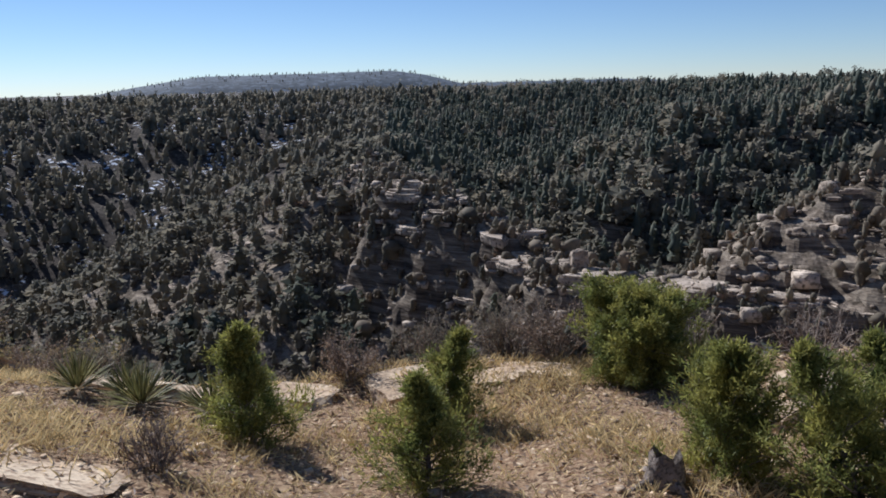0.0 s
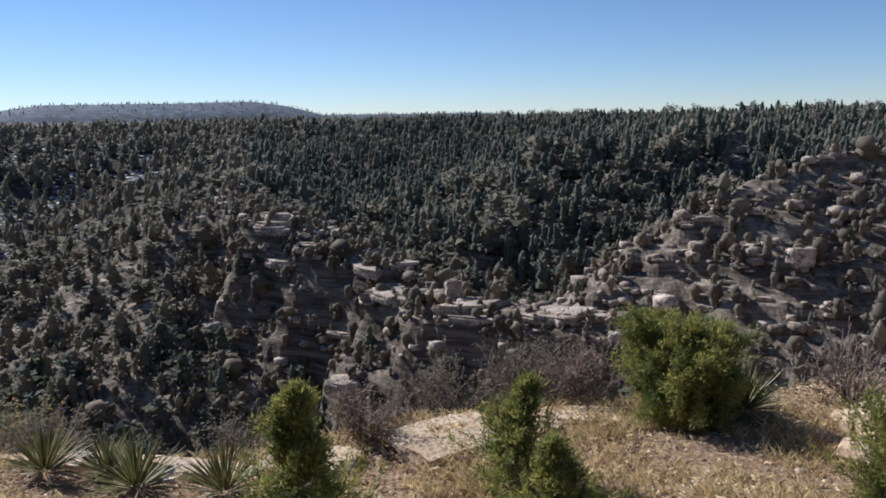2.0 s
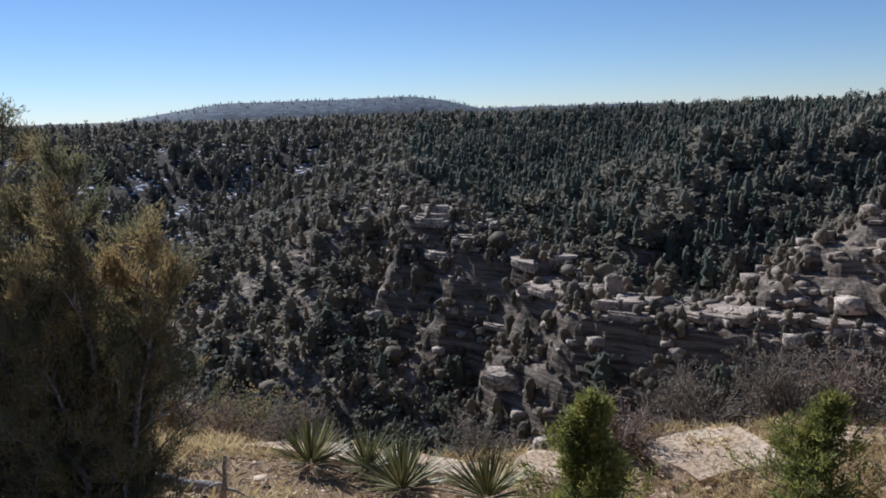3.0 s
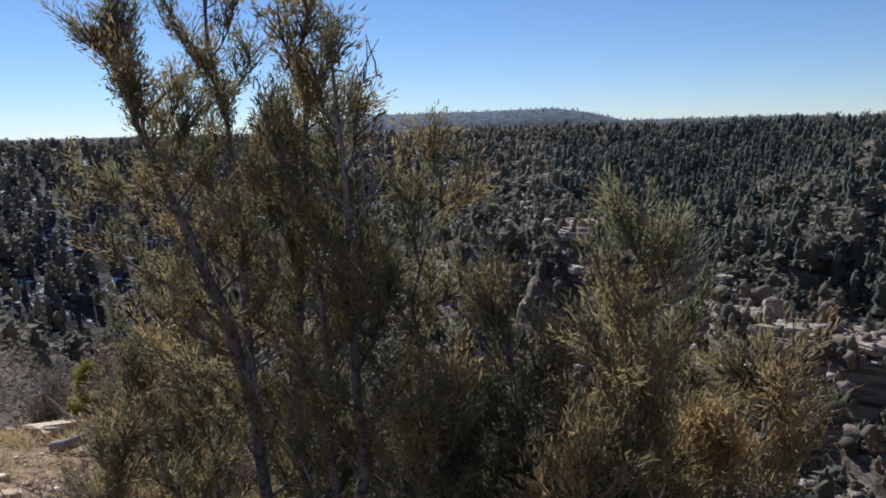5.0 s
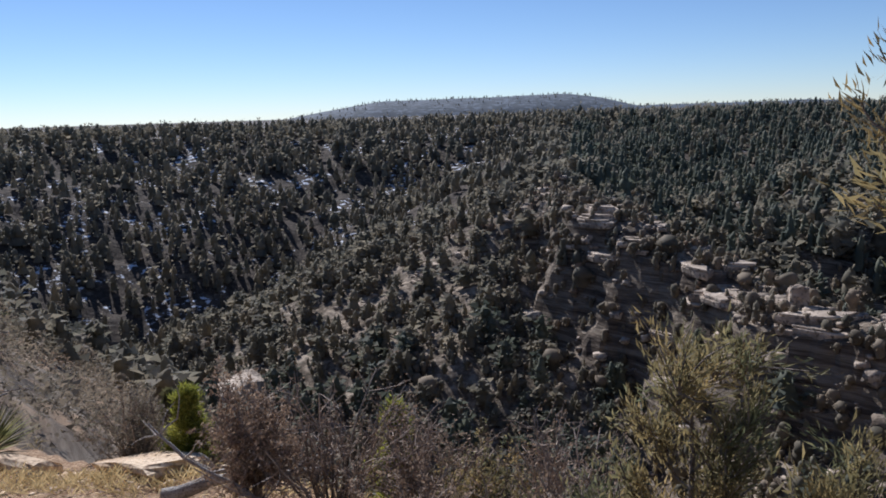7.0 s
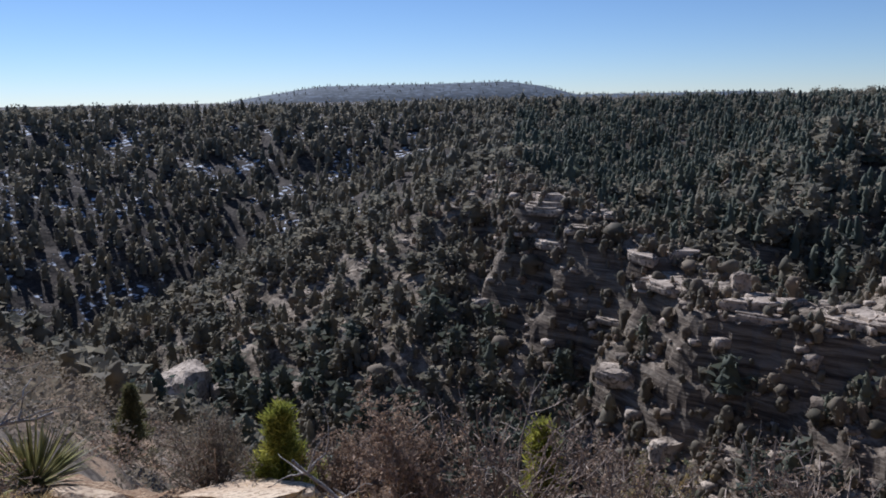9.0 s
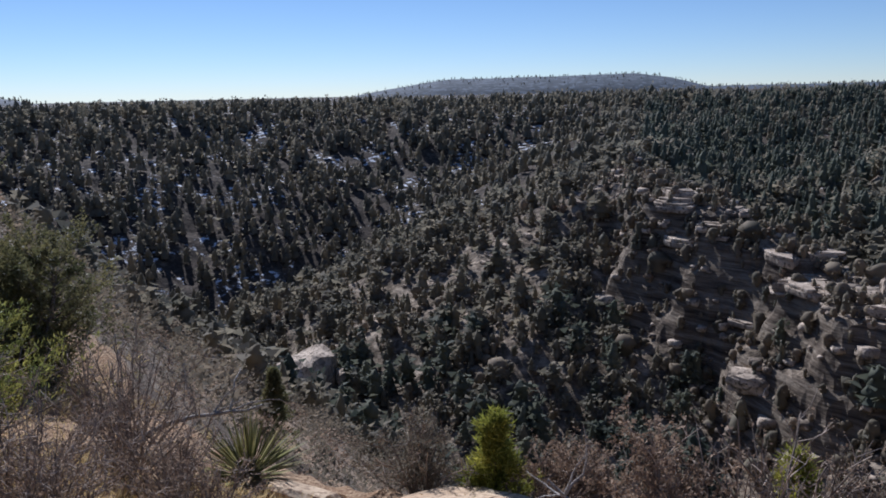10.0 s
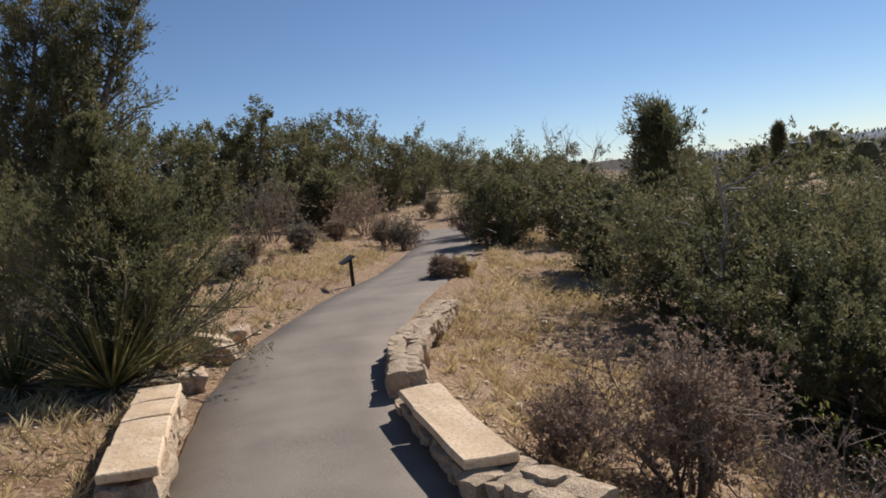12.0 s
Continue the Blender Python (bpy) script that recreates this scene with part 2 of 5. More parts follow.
def far_height(x, y):
    """The far side: a wooded plateau with its slope down into the canyon. Also its rim's distance inward."""
    r = np.hypot(x + 5, y - 2)
    az = np.degrees(np.arctan2(x + 5, y - 2))
    rim = np.interp(az, AZ_K, [330, 470, 560, 560, 530, 500, 470, 420, 300]) + 60 * fbm(az / 9, az * 0 + 2.2)
    span = np.interp(az, AZ_K, [230, 300, 330, 330, 330, 310, 290, 250, 200])
    deep = np.interp(az, AZ_K, [80, 105, 105, 85, 60, 46, 44, 40, 40])
    u = (rim - r) / span
    z = -deep * np.clip(u, 0, 1) ** 1.15 - np.clip(u - 1, 0, 2) * span * 0.55
    z = z + np.clip(-u, 0, 3) * 1.2 - np.interp(az, AZ_K, [9, 9, 9, 9, 8, 7, 5, 4, 4])
    amp = np.clip((u + 0.1) * 2, 0.05, 1)
    z = np.maximum(z, ridge(x, y, BACK, 0.40))
    z = np.maximum(z, terrace(ridge(x + 12 * fbm(x / 20, y / 20), y, SHELF, 0.42) - 3.0, 5.0, 4.0))
    return z + amp * (fbm(x / 70, y / 70) * 26 + fbm(x / 16, y / 16) * 6), u


def rock_height(x, y):
    wx, wy = x + 10 * fbm(x / 18, y / 18), y + 10 * fbm(x / 18 + 9, y / 18)
    rock = np.maximum(ridge(wx, wy, SPUR, 2.5, 7.0), ridge(wx, wy, NOSE, 1.05))
    rock = np.maximum(rock, ridge(wx, wy, EAST, 0.72))
    dist = -ridge(wx * 0.5 + x * 0.5, wy * 0.5 + y * 0.5, NECK, 1.0)
    neck = -30.0 - 2.4 * np.clip(dist - 4.5, 0, 4) - 0.6 * np.clip(dist - 8.5, 0, 3) - 2.4 * np.clip(dist - 11.5, 0, 5) - 2.3 * np.clip(dist - 16.5, 0, None)
    rock = np.maximum(rock, neck) + fbm(x / 7, y / 7) * 3.0 + fbm(x / 2.2, y / 2.2) * 1.1
    steps = np.where(x > 52, 0.45, 0.75)
    rock = (1 - steps) * rock + steps * terrace(rock + 2.5 * fbm(x / 30, y / 30), 5.2, 5.0, 0.45)
    return 0.45 * rock + 0.55 * terrace(rock + 1.2 * fbm(x / 5, y / 5), 1.5, 4.0, 0.5)


def near_height(x, y):
    d, zp = trail_distance(x, y)
    rim = y - np.interp(x, [-60, -28, -22, -17, -13, -9, -5, -3.2, -1.5, 0, 4, 30], [44, 21, 17, 14, 11.3, 9.35, 8.4, 7.5, 7.6, 7.75, 8.1, 9]) - 1.1 * fbm(x / 2.5, y / 2.5)
    slope = np.interp(x, [-30, -20, -10, -4, -1.5, 0, 1, 8], [0.12, 0.2, 0.40, 0.36, 0.36, 0.28, 0.2, 0.17])
    bench = np.interp(x, [-14, -11, -9, -5, -2.5, -0.5, 8], [3.0, 2.0, 1.3, 1.22, 1.28, 1.08, 1.02])
    e = np.clip(d - 0.95, 0, None)
    over = np.clip(rim, 0, None)
    down = -bench * np.tanh((slope * np.minimum(e, 7.0) / bench) ** 6) ** (1 / 6) - 0.95 * np.minimum(over, 12) - 0.70 * np.clip(over - 12, 0, None)
    e2 = np.clip(-d - 1.0, 0, None)
    up = 1.7 * (1 - np.exp(-e2 / 14)) + 0.012 * np.minimum(e2, 200)
    rough = np.clip((np.abs(d) - 0.8) / 0.5, 0, 1)
    bumps = fbm(x / 2.6, y / 2.6) * 0.34 + fbm(x / 0.55, y / 0.55) * 0.07 + fbm(x / 0.16, y / 0.16) * 0.03
    return zp - 0.03 + np.where(d > 0, down, up) + rough * bumps, d


def terrain(x, y):
    near, d = near_height(x, y)
    far, _ = far_height(x, y)
    z = smax(np.maximum(far, rock_height(x, y)), -104 + 0 * x, 4.0)
    away = np.hypot(x + 5, y) > 34
    return np.where(away & (d > 0), np.maximum(near, z), near)


def at(x, y):
    return float(terrain(np.array([float(x)]), np.array([float(y)]))[0])


def raw_mesh(me, v, faces):
    """Fill a mesh from arrays: faces all of one size."""
    k = faces.shape[1]
    me.vertices.add(len(v))
    me.vertices.foreach_set("co", np.ascontiguousarray(v, dtype=np.float32).ravel())
    me.loops.add(faces.size)
    me.loops.foreach_set("vertex_index", np.ascontiguousarray(faces, dtype=np.int32).ravel())
    me.polygons.add(len(faces))
    me.polygons.foreach_set("loop_start", np.arange(0, faces.size, k, dtype=np.int32))
    me.update(calc_edges=True)


CX, CY = -5.0, 2.0
az = np.concatenate([np.radians(np.arange(-112, 52, 0.32)), np.radians(np.arange(52, 248, 2.0))])
rings = np.concatenate([[0.0], np.geomspace(0.2, 12, 95), np.geomspace(12.3, 80, 48), np.arange(81, 232, 1.05), np.geomspace(233, 640, 85), np.geomspace(660, 4900, 24)])
A, RR = np.meshgrid(az, rings)
X, Y = CX + RR * np.sin(A), CY + RR * np.cos(A)
Z = terrain(X, Y)
cols = X.shape[1]
i, j = np.meshgrid(np.arange(len(rings) - 1), np.arange(cols), indexing="ij")
j2 = (j + 1) % cols
quads = np.stack([(i + 1) * cols + j, (i + 1) * cols + j2, i * cols + j2, i * cols + j], -1).reshape(-1, 4)
me = bpy.data.meshes.new("ground")
raw_mesh(me, np.stack([X, Y, Z], -1).reshape(-1, 3), quads)
me.materials.append(M_GROUND)
me.polygons.foreach_set("use_smooth", np.ascontiguousarray((rings[i] < 75).ravel()))
ground = tagged(new("ground", me), "tan soil and stepped limestone ledges of a canyon", "ground", kind="structure")


# ---- mesh helpers ----
class Geo:
    """Gathers triangles."""

    def __init__(self):
        self.v, self.f, self.n = [], [], 0

    def add(self, v, f):
        v, f = np.asarray(v, float).reshape(-1, 3), np.asarray(f, int).reshape(-1, 3)
        self.v.append(v)
        self.f.append(f + self.n)
        self.n += len(v)

    def mesh(self, name, material, smooth=False):
        me = bpy.data.meshes.new(name)
        raw_mesh(me, np.concatenate(self.v), np.concatenate(self.f))
        me.materials.append(material)
        if smooth:
            me.polygons.foreach_set("use_smooth", np.ones(len(me.polygons), dtype=bool))
        return me


def thing(name, x, y, z, label, category, group="", turn=0.0):
    ob = new(name)
    ob.empty_display_size = 0.2
    ob.matrix_basis = pose(x, y, z, 0, 0, turn)
    return tagged(ob, label, category, group)


def part(name, me, parent, label=""):
    ob = new(name, me)
    ob.parent = parent
    if label:
        ob["label"] = label
    return ob


def tube(geo, pts, radii, sides=5):
    pts = np.asarray(pts, float)
    k = len(pts)
    t = np.gradient(pts, axis=0)
    t /= np.linalg.norm(t, axis=1, keepdims=True) + 1e-9
    ref = np.where(np.abs(t[:, 2:3]) > 0.9, [[1.0, 0, 0]], [[0, 0, 1.0]])
    a = np.cross(t, ref)
    a /= np.linalg.norm(a, axis=1, keepdims=True) + 1e-9
    b = np.cross(t, a)
    ang = np.arange(sides) * 2 * np.pi / sides
    ring = a[:, None] * np.cos(ang)[None, :, None] + b[:, None] * np.sin(ang)[None, :, None]
    v = pts[:, None] + ring * np.asarray(radii, float)[:, None, None]
    i, j = np.meshgrid(np.arange(k - 1), np.arange(sides), indexing="ij")
    j2 = (j + 1) % sides
    p, q, r_, s = i * sides + j, i * sides + j2, (i + 1) * sides + j2, (i + 1) * sides + j
    geo.add(v.reshape(-1, 3), np.concatenate([np.stack([p, q, r_], -1).reshape(-1, 3), np.stack([p, r_, s], -1).reshape(-1, 3)]))


def limb(r, p, d, length, n=5, wander=0.25, lift=0.0):
    """A wandering line from p along d."""
    pts, p, d = [np.array(p, float)], np.array(p, float), np.array(d, float)
    d /= np.linalg.norm(d)
    for _ in range(n):
        d = d + r.normal(0, wander, 3) + (0, 0, lift)
        d /= np.linalg.norm(d)
        p = p + d * length / n
        pts.append(p.copy())
    return np.array(pts)


def blades(geo, r, P, D, size, count, spread=0.8, width=0.2, jitter=0.35):
    """At each of the points P, count small pointed leaves about the way D."""
    P, D = np.repeat(np.asarray(P, float), count, 0), np.repeat(np.asarray(D, float), count, 0)
    n = len(P)
    D = D / (np.linalg.norm(D, axis=1, keepdims=True) + 1e-9) + r.normal(0, spread, (n, 3))
    D /= np.linalg.norm(D, axis=1, keepdims=True) + 1e-9
    L = size * r.uniform(0.5, 1.3, (n, 1))
    S = np.cross(D, r.normal(0, 1, (n, 3)))
    S /= np.linalg.norm(S, axis=1, keepdims=True) + 1e-9
    P = P + r.normal(0, size * jitter, (n, 3))
    w = L * width
    v = np.stack([P - S * w * 0.7, P + D * L * 0.4 + S * w * 1.3, P + D * L], 1).reshape(-1, 3)
    geo.add(v, np.arange(n * 3).reshape(-1, 3))


def profile(shape, u):
    if shape == "cone":
        return (1.0 - u) ** 1.05 * min(1.0, 0.75 + u * 2) + 0.04
    if shape == "column":
        return min(1.0, 0.8 + u) * (1 - u ** 1.6) ** 0.9 + 0.05
    if shape == "open":
        return 0.45 + 0.55 * math.sin(min(1, u * 1.15) * 3.1)
    return math.sqrt(max(0.02, 1 - (1.65 * u - 0.75) ** 2)) + 0.05


def tree(name, x, y, H, R, shape, seed, label, leaf, limbs=60, tuft=0.05, dense=1.0, leaders=1, lean=(0, 0), bare=0.03, trunk_r=None, z=None, group="", category="tree", splay=0.3, wide=0.13, turn=None):
    """A juniper or pinyon: tapered trunks, limbs, and a crown of many small leaf sprays."""
    r = np.random.RandomState(seed)
    wood, crown, trunks = Geo(), Geo(), []
    tr = trunk_r or 0.025 * H + 0.008
    for k in range(leaders):
        if leaders == 1:
            foot, d, hh = (0, 0, -0.12), (lean[0], lean[1], 1), H * 0.93
        else:
            a = k * 6.28 / leaders + r.uniform(-0.5, 0.5)
            foot, hh = (0.12 * R * math.cos(a), 0.12 * R * math.sin(a), -0.12), H * (r.uniform(0.68, 0.9) if k else 0.92) * (0.84 if shape == "round" else 1.0)
            d = (splay * R / H * 1.6 * math.cos(a) + lean[0], splay * R / H * 1.6 * math.sin(a) + lean[1], 1)
        line = limb(r, foot, d, hh + 0.1, 9, 0.07, 0.03)
        rad = tr * (1 - np.linspace(0, 0.93, 10)) * r.uniform(0.8, 1.1)
        g = Geo()
        tube(g, line, rad, 8)
        trunks.append(g)
        tips, ways = [], []
        nl = int(limbs / leaders) + 1
        for q in range(nl):
            u = bare + (1 - bare) * ((q + r.uniform(0, 1)) / nl) ** 1.1
            s = min(8.99, u * 9)
            i0 = int(s)
            p = line[i0] + (line[i0 + 1] - line[i0]) * (s - i0)
            a = q * 2.4 + r.uniform(-0.5, 0.5)
            rr = R * (0.62 if leaders > 1 else 1.0) * profile(shape, u) * r.uniform(0.38, 1.28)
            up = {"cone": 0.28, "column": 0.45}.get(shape, 0.2) + 0.6 * u
            ln = limb(r, p, (math.cos(a), math.sin(a), up), rr * 1.05, 5, 0.16, 0.06)
            tube(wood, ln, tr * 0.32 * (1 - 0.7 * u) * np.linspace(1, 0.25, 6), 4)
            for w in range(3 if shape == "round" else 2, 6):
                for _ in range(3 if shape == "round" else 2):
                    dd = ln[w] - ln[w - 1]
                    dd = dd / np.linalg.norm(dd) + r.normal(0, 0.5, 3) + (0, 0, 0.35)
                    sub = limb(r, ln[w] - (ln[w] - ln[w - 1]) * r.uniform(0, 1), dd, rr * 0.28 + tuft, 3, 0.2, 0.12)
                    tips.append(sub[1:])
                    ways.append(np.diff(sub, axis=0))
        top = line[-4:]
        tips.append(top)
        ways.append(np.tile([[0, 0, 1.0]], (4, 1)))
        P, D = np.concatenate(tips), np.concatenate(ways)
        blades(crown, r, P, D, tuft, max(2, int(9 * dense)), 0.7 if shape == "round" else 0.5, wide, 0.42)
    ob = thing(name, x, y, at(x, y) if z is None else z, label, category, group, r.uniform(0, 360) if turn is None else turn)
    for g in trunks:
        part("trunk", g.mesh("trunk", M_BARK, True), ob)
    tagged(part("branchwork", wood.mesh("branchwork", M_BARK), ob), kind="stuff")
    tagged(part("crown", crown.mesh("crown", leaf), ob), kind="stuff")
    return ob


def open_juniper(name, x, y, leaders, seed, label, leaf, limbs=34, reach=0.42, tuft=0.022, count=9, dead=0.14, trunk_r=0.03):
    """A juniper with several bare stems: each leader is (foot x, foot y, tip x, tip y, tip height, foot height), from the tree's foot;
    feathery sprays at the ends of rising limbs, some limbs dead and bare."""
    r = np.random.RandomState(seed)
    ob = thing(name, x, y, at(x, y), label, "tree")
    wood, dry, crown = Geo(), Geo(), Geo()
    for fx, fy, tx, ty, tz, fz in leaders:
        u = np.linspace(0, 1, 11)
        line = np.stack([fx + (tx - fx) * u ** 1.2, fy + (ty - fy) * u ** 1.2, fz + (tz - fz) * u], -1)
        line[1:-1, :2] += r.normal(0, 0.012, (9, 2))
        g = Geo()
        tube(g, line, trunk_r * (1 - 0.9 * u) * r.uniform(0.85, 1.15), 8)
        part("trunk", g.mesh("trunk", M_BARK, True), ob)
        P, D = [line[-3:]], [np.tile([[0, 0, 1.0]], (3, 1))]
        for q in range(limbs):
            v = 0.10 + 0.88 * (q + r.uniform(0, 1)) / limbs
            i0 = min(9, int(v * 10))
            p = line[i0] + (line[i0 + 1] - line[i0]) * (v * 10 - i0)
            a = q * 2.4 + r.uniform(-0.6, 0.6)
            size = (0.10 + reach * (1 - v) ** 0.75 * min(1.0, 0.5 + 1.6 * v)) * r.uniform(0.55, 1.2)
            ln = limb(r, p, (math.cos(a), math.sin(a), 0.35 + 0.9 * v), size, 5, 0.22, 0.12)
            bare = r.uniform() < dead * (1.4 - v)
            tube(dry if bare else wood, ln, trunk_r * (0.26 - 0.14 * v) * np.linspace(1, 0.3, 6), 4)
            for w in range(2, 6):
                for _ in range(2 if bare else 3):
                    d = ln[w] - ln[w - 1]
                    d = d / np.linalg.norm(d) + r.normal(0, 0.55, 3) + (0, 0, 0.45)
                    sub = limb(r, ln[w] - (ln[w] - ln[w - 1]) * r.uniform(0, 1), d, r.uniform(0.05, 0.13), 3, 0.25, 0.15)
                    tube(dry if bare else wood, sub, 0.0028 * np.linspace(1, 0.35, 4), 3)
                    if not bare:
                        P += [sub[1:], (sub[1:] + sub[:-1]) / 2]
                        D += [np.diff(sub, axis=0)] * 2
        blades(crown, r, np.concatenate(P), np.concatenate(D), tuft, count, 0.38, 0.10, 0.5)
    tagged(part("branchwork", wood.mesh("branchwork", M_BARK), ob), kind="stuff")
    tagged(part("deadwood", dry.mesh("deadwood", M_DEAD), ob, "bleached bare dead twigs"), kind="stuff")
    tagged(part("crown", crown.mesh("crown", leaf), ob), kind="stuff")
    return ob


def shrub(name, x, y, H, R, seed, label, twig=None, leaf=None, stems=26, leaf_size=0.025, per=3, z=None, group=""):
    """A twiggy bush: many forking stems from one foot, bare or with small leaves."""
    r = np.random.RandomState(seed)
    wood, leaves = Geo(), Geo()
    tips, ways = [], []
    for k in range(stems):
        a, tilt = r.uniform(0, 6.28), r.uniform(0.05, 1.0)
        d = (tilt * R / H * 1.3 * math.cos(a), tilt * R / H * 1.3 * math.sin(a), 1)
        ln = limb(r, (0.1 * R * math.cos(a), 0.1 * R * math.sin(a), -0.06), d, H * r.uniform(0.7, 1.1), 6, 0.16, 0.02)
        tube(wood, ln, (0.006 + 0.006 * H) * np.linspace(1, 0.3, 7), 4)
        for q in range(8):
            i0 = r.randint(2, 6)
            dd = ln[i0] - ln[i0 - 1]
            dd = dd / np.linalg.norm(dd) + r.normal(0, 0.6, 3)
            sub = limb(r, ln[i0], dd, H * r.uniform(0.15, 0.38), 3, 0.28, 0.02)
            tube(wood, sub, (0.003 + 0.0018 * H) * np.linspace(1, 0.4, 4), 3)
            tips.append(sub[1:])
            ways.append(np.diff(sub, axis=0))
            for w in range(3):
                tw = limb(r, sub[r.randint(1, 4)], r.normal(0, 1, 3) + (0, 0, 0.6), H * r.uniform(0.06, 0.18), 2, 0.3)
                sd = np.cross(tw[1] - tw[0], r.normal(0, 1, 3))
                sd *= 0.0032 / (np.linalg.norm(sd) + 1e-9)
                wood.add([tw[0] - sd, tw[0] + sd, tw[1] + sd * 0.7, tw[1] - sd * 0.7, tw[2]], [(0, 1, 2), (0, 2, 3), (3, 2, 4)])
                tips.append(tw[1:])
                ways.append(np.diff(tw, axis=0))
    ob = thing(name, x, y, at(x, y) if z is None else z, label, "bush", group, r.uniform(0, 360))
    tagged(part("branchwork", wood.mesh("branchwork", twig or M_TWIG), ob), kind="stuff")
    if leaf:
        blades(leaves, r, np.concatenate(tips), np.concatenate(ways), leaf_size, per, 1.0, 0.3)
        tagged(part("foliage", leaves.mesh("foliage", leaf), ob), kind="stuff")
    return ob


def yucca(x, y, size, seed, n=150, z=None):
    """A rosette of stiff sword leaves with a skirt of dead ones."""
    r = np.random.RandomState(seed)
    live, dead = Geo(), Geo()
    for k in range(n + n // 2):
        old = k >= n
        a = r.uniform(0, 6.28)
        e = r.uniform(-0.5, 0.25) if old else math.asin(min(1, r.uniform(0.38, 1.12)))
        L = size * r.uniform(0.75, 1.1) * (0.8 if old else 1)
        w = 0.017 * size / 0.6 * r.uniform(0.8, 1.15)
        d = np.array((math.cos(a) * math.cos(e), math.sin(a) * math.cos(e), math.sin(e)))
        side = np.array((-math.sin(a), math.cos(a), 0))
        foot = d * 0.05 + (0, 0, 0.06)
        bend = np.array((0, 0, -0.12 * L * math.cos(e) * (1.6 if old else r.uniform(0.2, 1.0))))
        m = foot + d * L * 0.5 + bend * 0.25
        tip = foot + d * L + bend
        nrm = np.cross(side, d) * w * 0.35
        v = [foot - side * w * 0.5, foot + side * w * 0.5, m + side * w * 0.55 + nrm, m - side * w * 0.55 + nrm, m - nrm, tip]
        (dead if old else live).add(v, [(0, 4, 3), (0, 1, 4), (1, 2, 4), (3, 4, 5), (4, 2, 5)])
    ob = thing("yucca", x, y, at(x, y) if z is None else z, "spiky green yucca with dead lower leaves, in dry soil", "yucca", "yuccas on the rim")
    part("leaf_rosette", live.mesh("leaf_rosette", M_YUCCA), ob)
    part("dead_leaf_skirt", dead.mesh("dead_leaf_skirt", M_YUCCA_DEAD), ob, "dry tan dead leaves")
    return ob


def rock_mesh(seed, sx, sy, sz, material, blocky=0.5, cuts=2):
    """A worn, angular stone: a cube cut finer, pushed about by noise, its foot at z = 0."""
    bm = bmesh.new()
    bmesh.ops.create_cube(bm, size=2.0)
    bmesh.ops.subdivide_edges(bm, edges=bm.edges[:], cuts=cuts, use_grid_fill=True)
    off = Vector((seed * 3.7, seed * 1.3, seed * 0.7))
    for v in bm.verts:
        c = v.co.copy()
        s = c.normalized() * 1.25
        c = c * blocky + s * (1 - blocky)
        c += noise.noise_vector(c * 0.9 + off) * 0.32 + noise.noise_vector(c * 2.7 + off) * 0.13
        v.co = Vector((c.x * sx / 2, c.y * sy / 2, (c.z * 0.5 + 0.42) * sz))
    me = bpy.data.meshes.new("stone")
    bm.to_mesh(me)
    bm.free()
    me.materials.append(material)
    return me


def stone(name, x, y, sx, sy, sz, seed, label, material=None, turn=0.0, z=None, group="", blocky=0.6, cuts=3, sink=0.1):
    ob = new(name, rock_mesh(seed, sx, sy, sz, material or M_ROCK, blocky, cuts))
    gx_, gy_ = (at(x + 0.3, y) - at(x - 0.3, y)) / 0.6, (at(x, y + 0.3) - at(x, y - 0.3)) / 0.6
    lay = Vector((0, 0, 1)).rotation_difference(Vector((-gx_, -gy_, 1)).normalized()).to_matrix().to_4x4() if sx < 2 else Matrix()
    ob.matrix_basis = Matrix.Translation((x, y, (at(x, y) if z is None else z) - sink * sz)) @ lay @ pose(0, 0, 0, 0, 0, turn)
    return tagged(ob, label, "rock", group)


# ---- far woods ----
def crown_rings(g, r, rows, sides, rough):
    """A lumpy closed crown from rings (height, radius), each point pushed in or out."""
    v, f = [], []
    a0 = r.uniform(0, 6.28)
    ox, oy = 0.0, 0.0
    for q, (h, rad) in enumerate(rows):
        ox, oy = ox + r.normal(0, 0.012), oy + r.normal(0, 0.012)
        for k in range(sides):
            a = a0 + (k + 0.5 * (q % 2) + r.uniform(-0.25, 0.25)) * 6.2832 / sides
            w = rad * (1 + r.uniform(-rough, rough))
            v.append((ox + w * math.cos(a), oy + w * math.sin(a), h + r.uniform(-0.03, 0.03)))
        if q:
            b, c = (q - 1) * sides, q * sides
            for k in range(sides):
                n = (k + 1) % sides
                f += [(b + k, b + n, c + k), (b + n, c + n, c + k)]
    v.append((ox, oy, rows[-1][0] + 0.05))
    f += [((len(rows) - 1) * sides + k, (len(rows) - 1) * sides + (k + 1) % sides, len(v) - 1) for k in range(sides)]
    g.add(v, f)


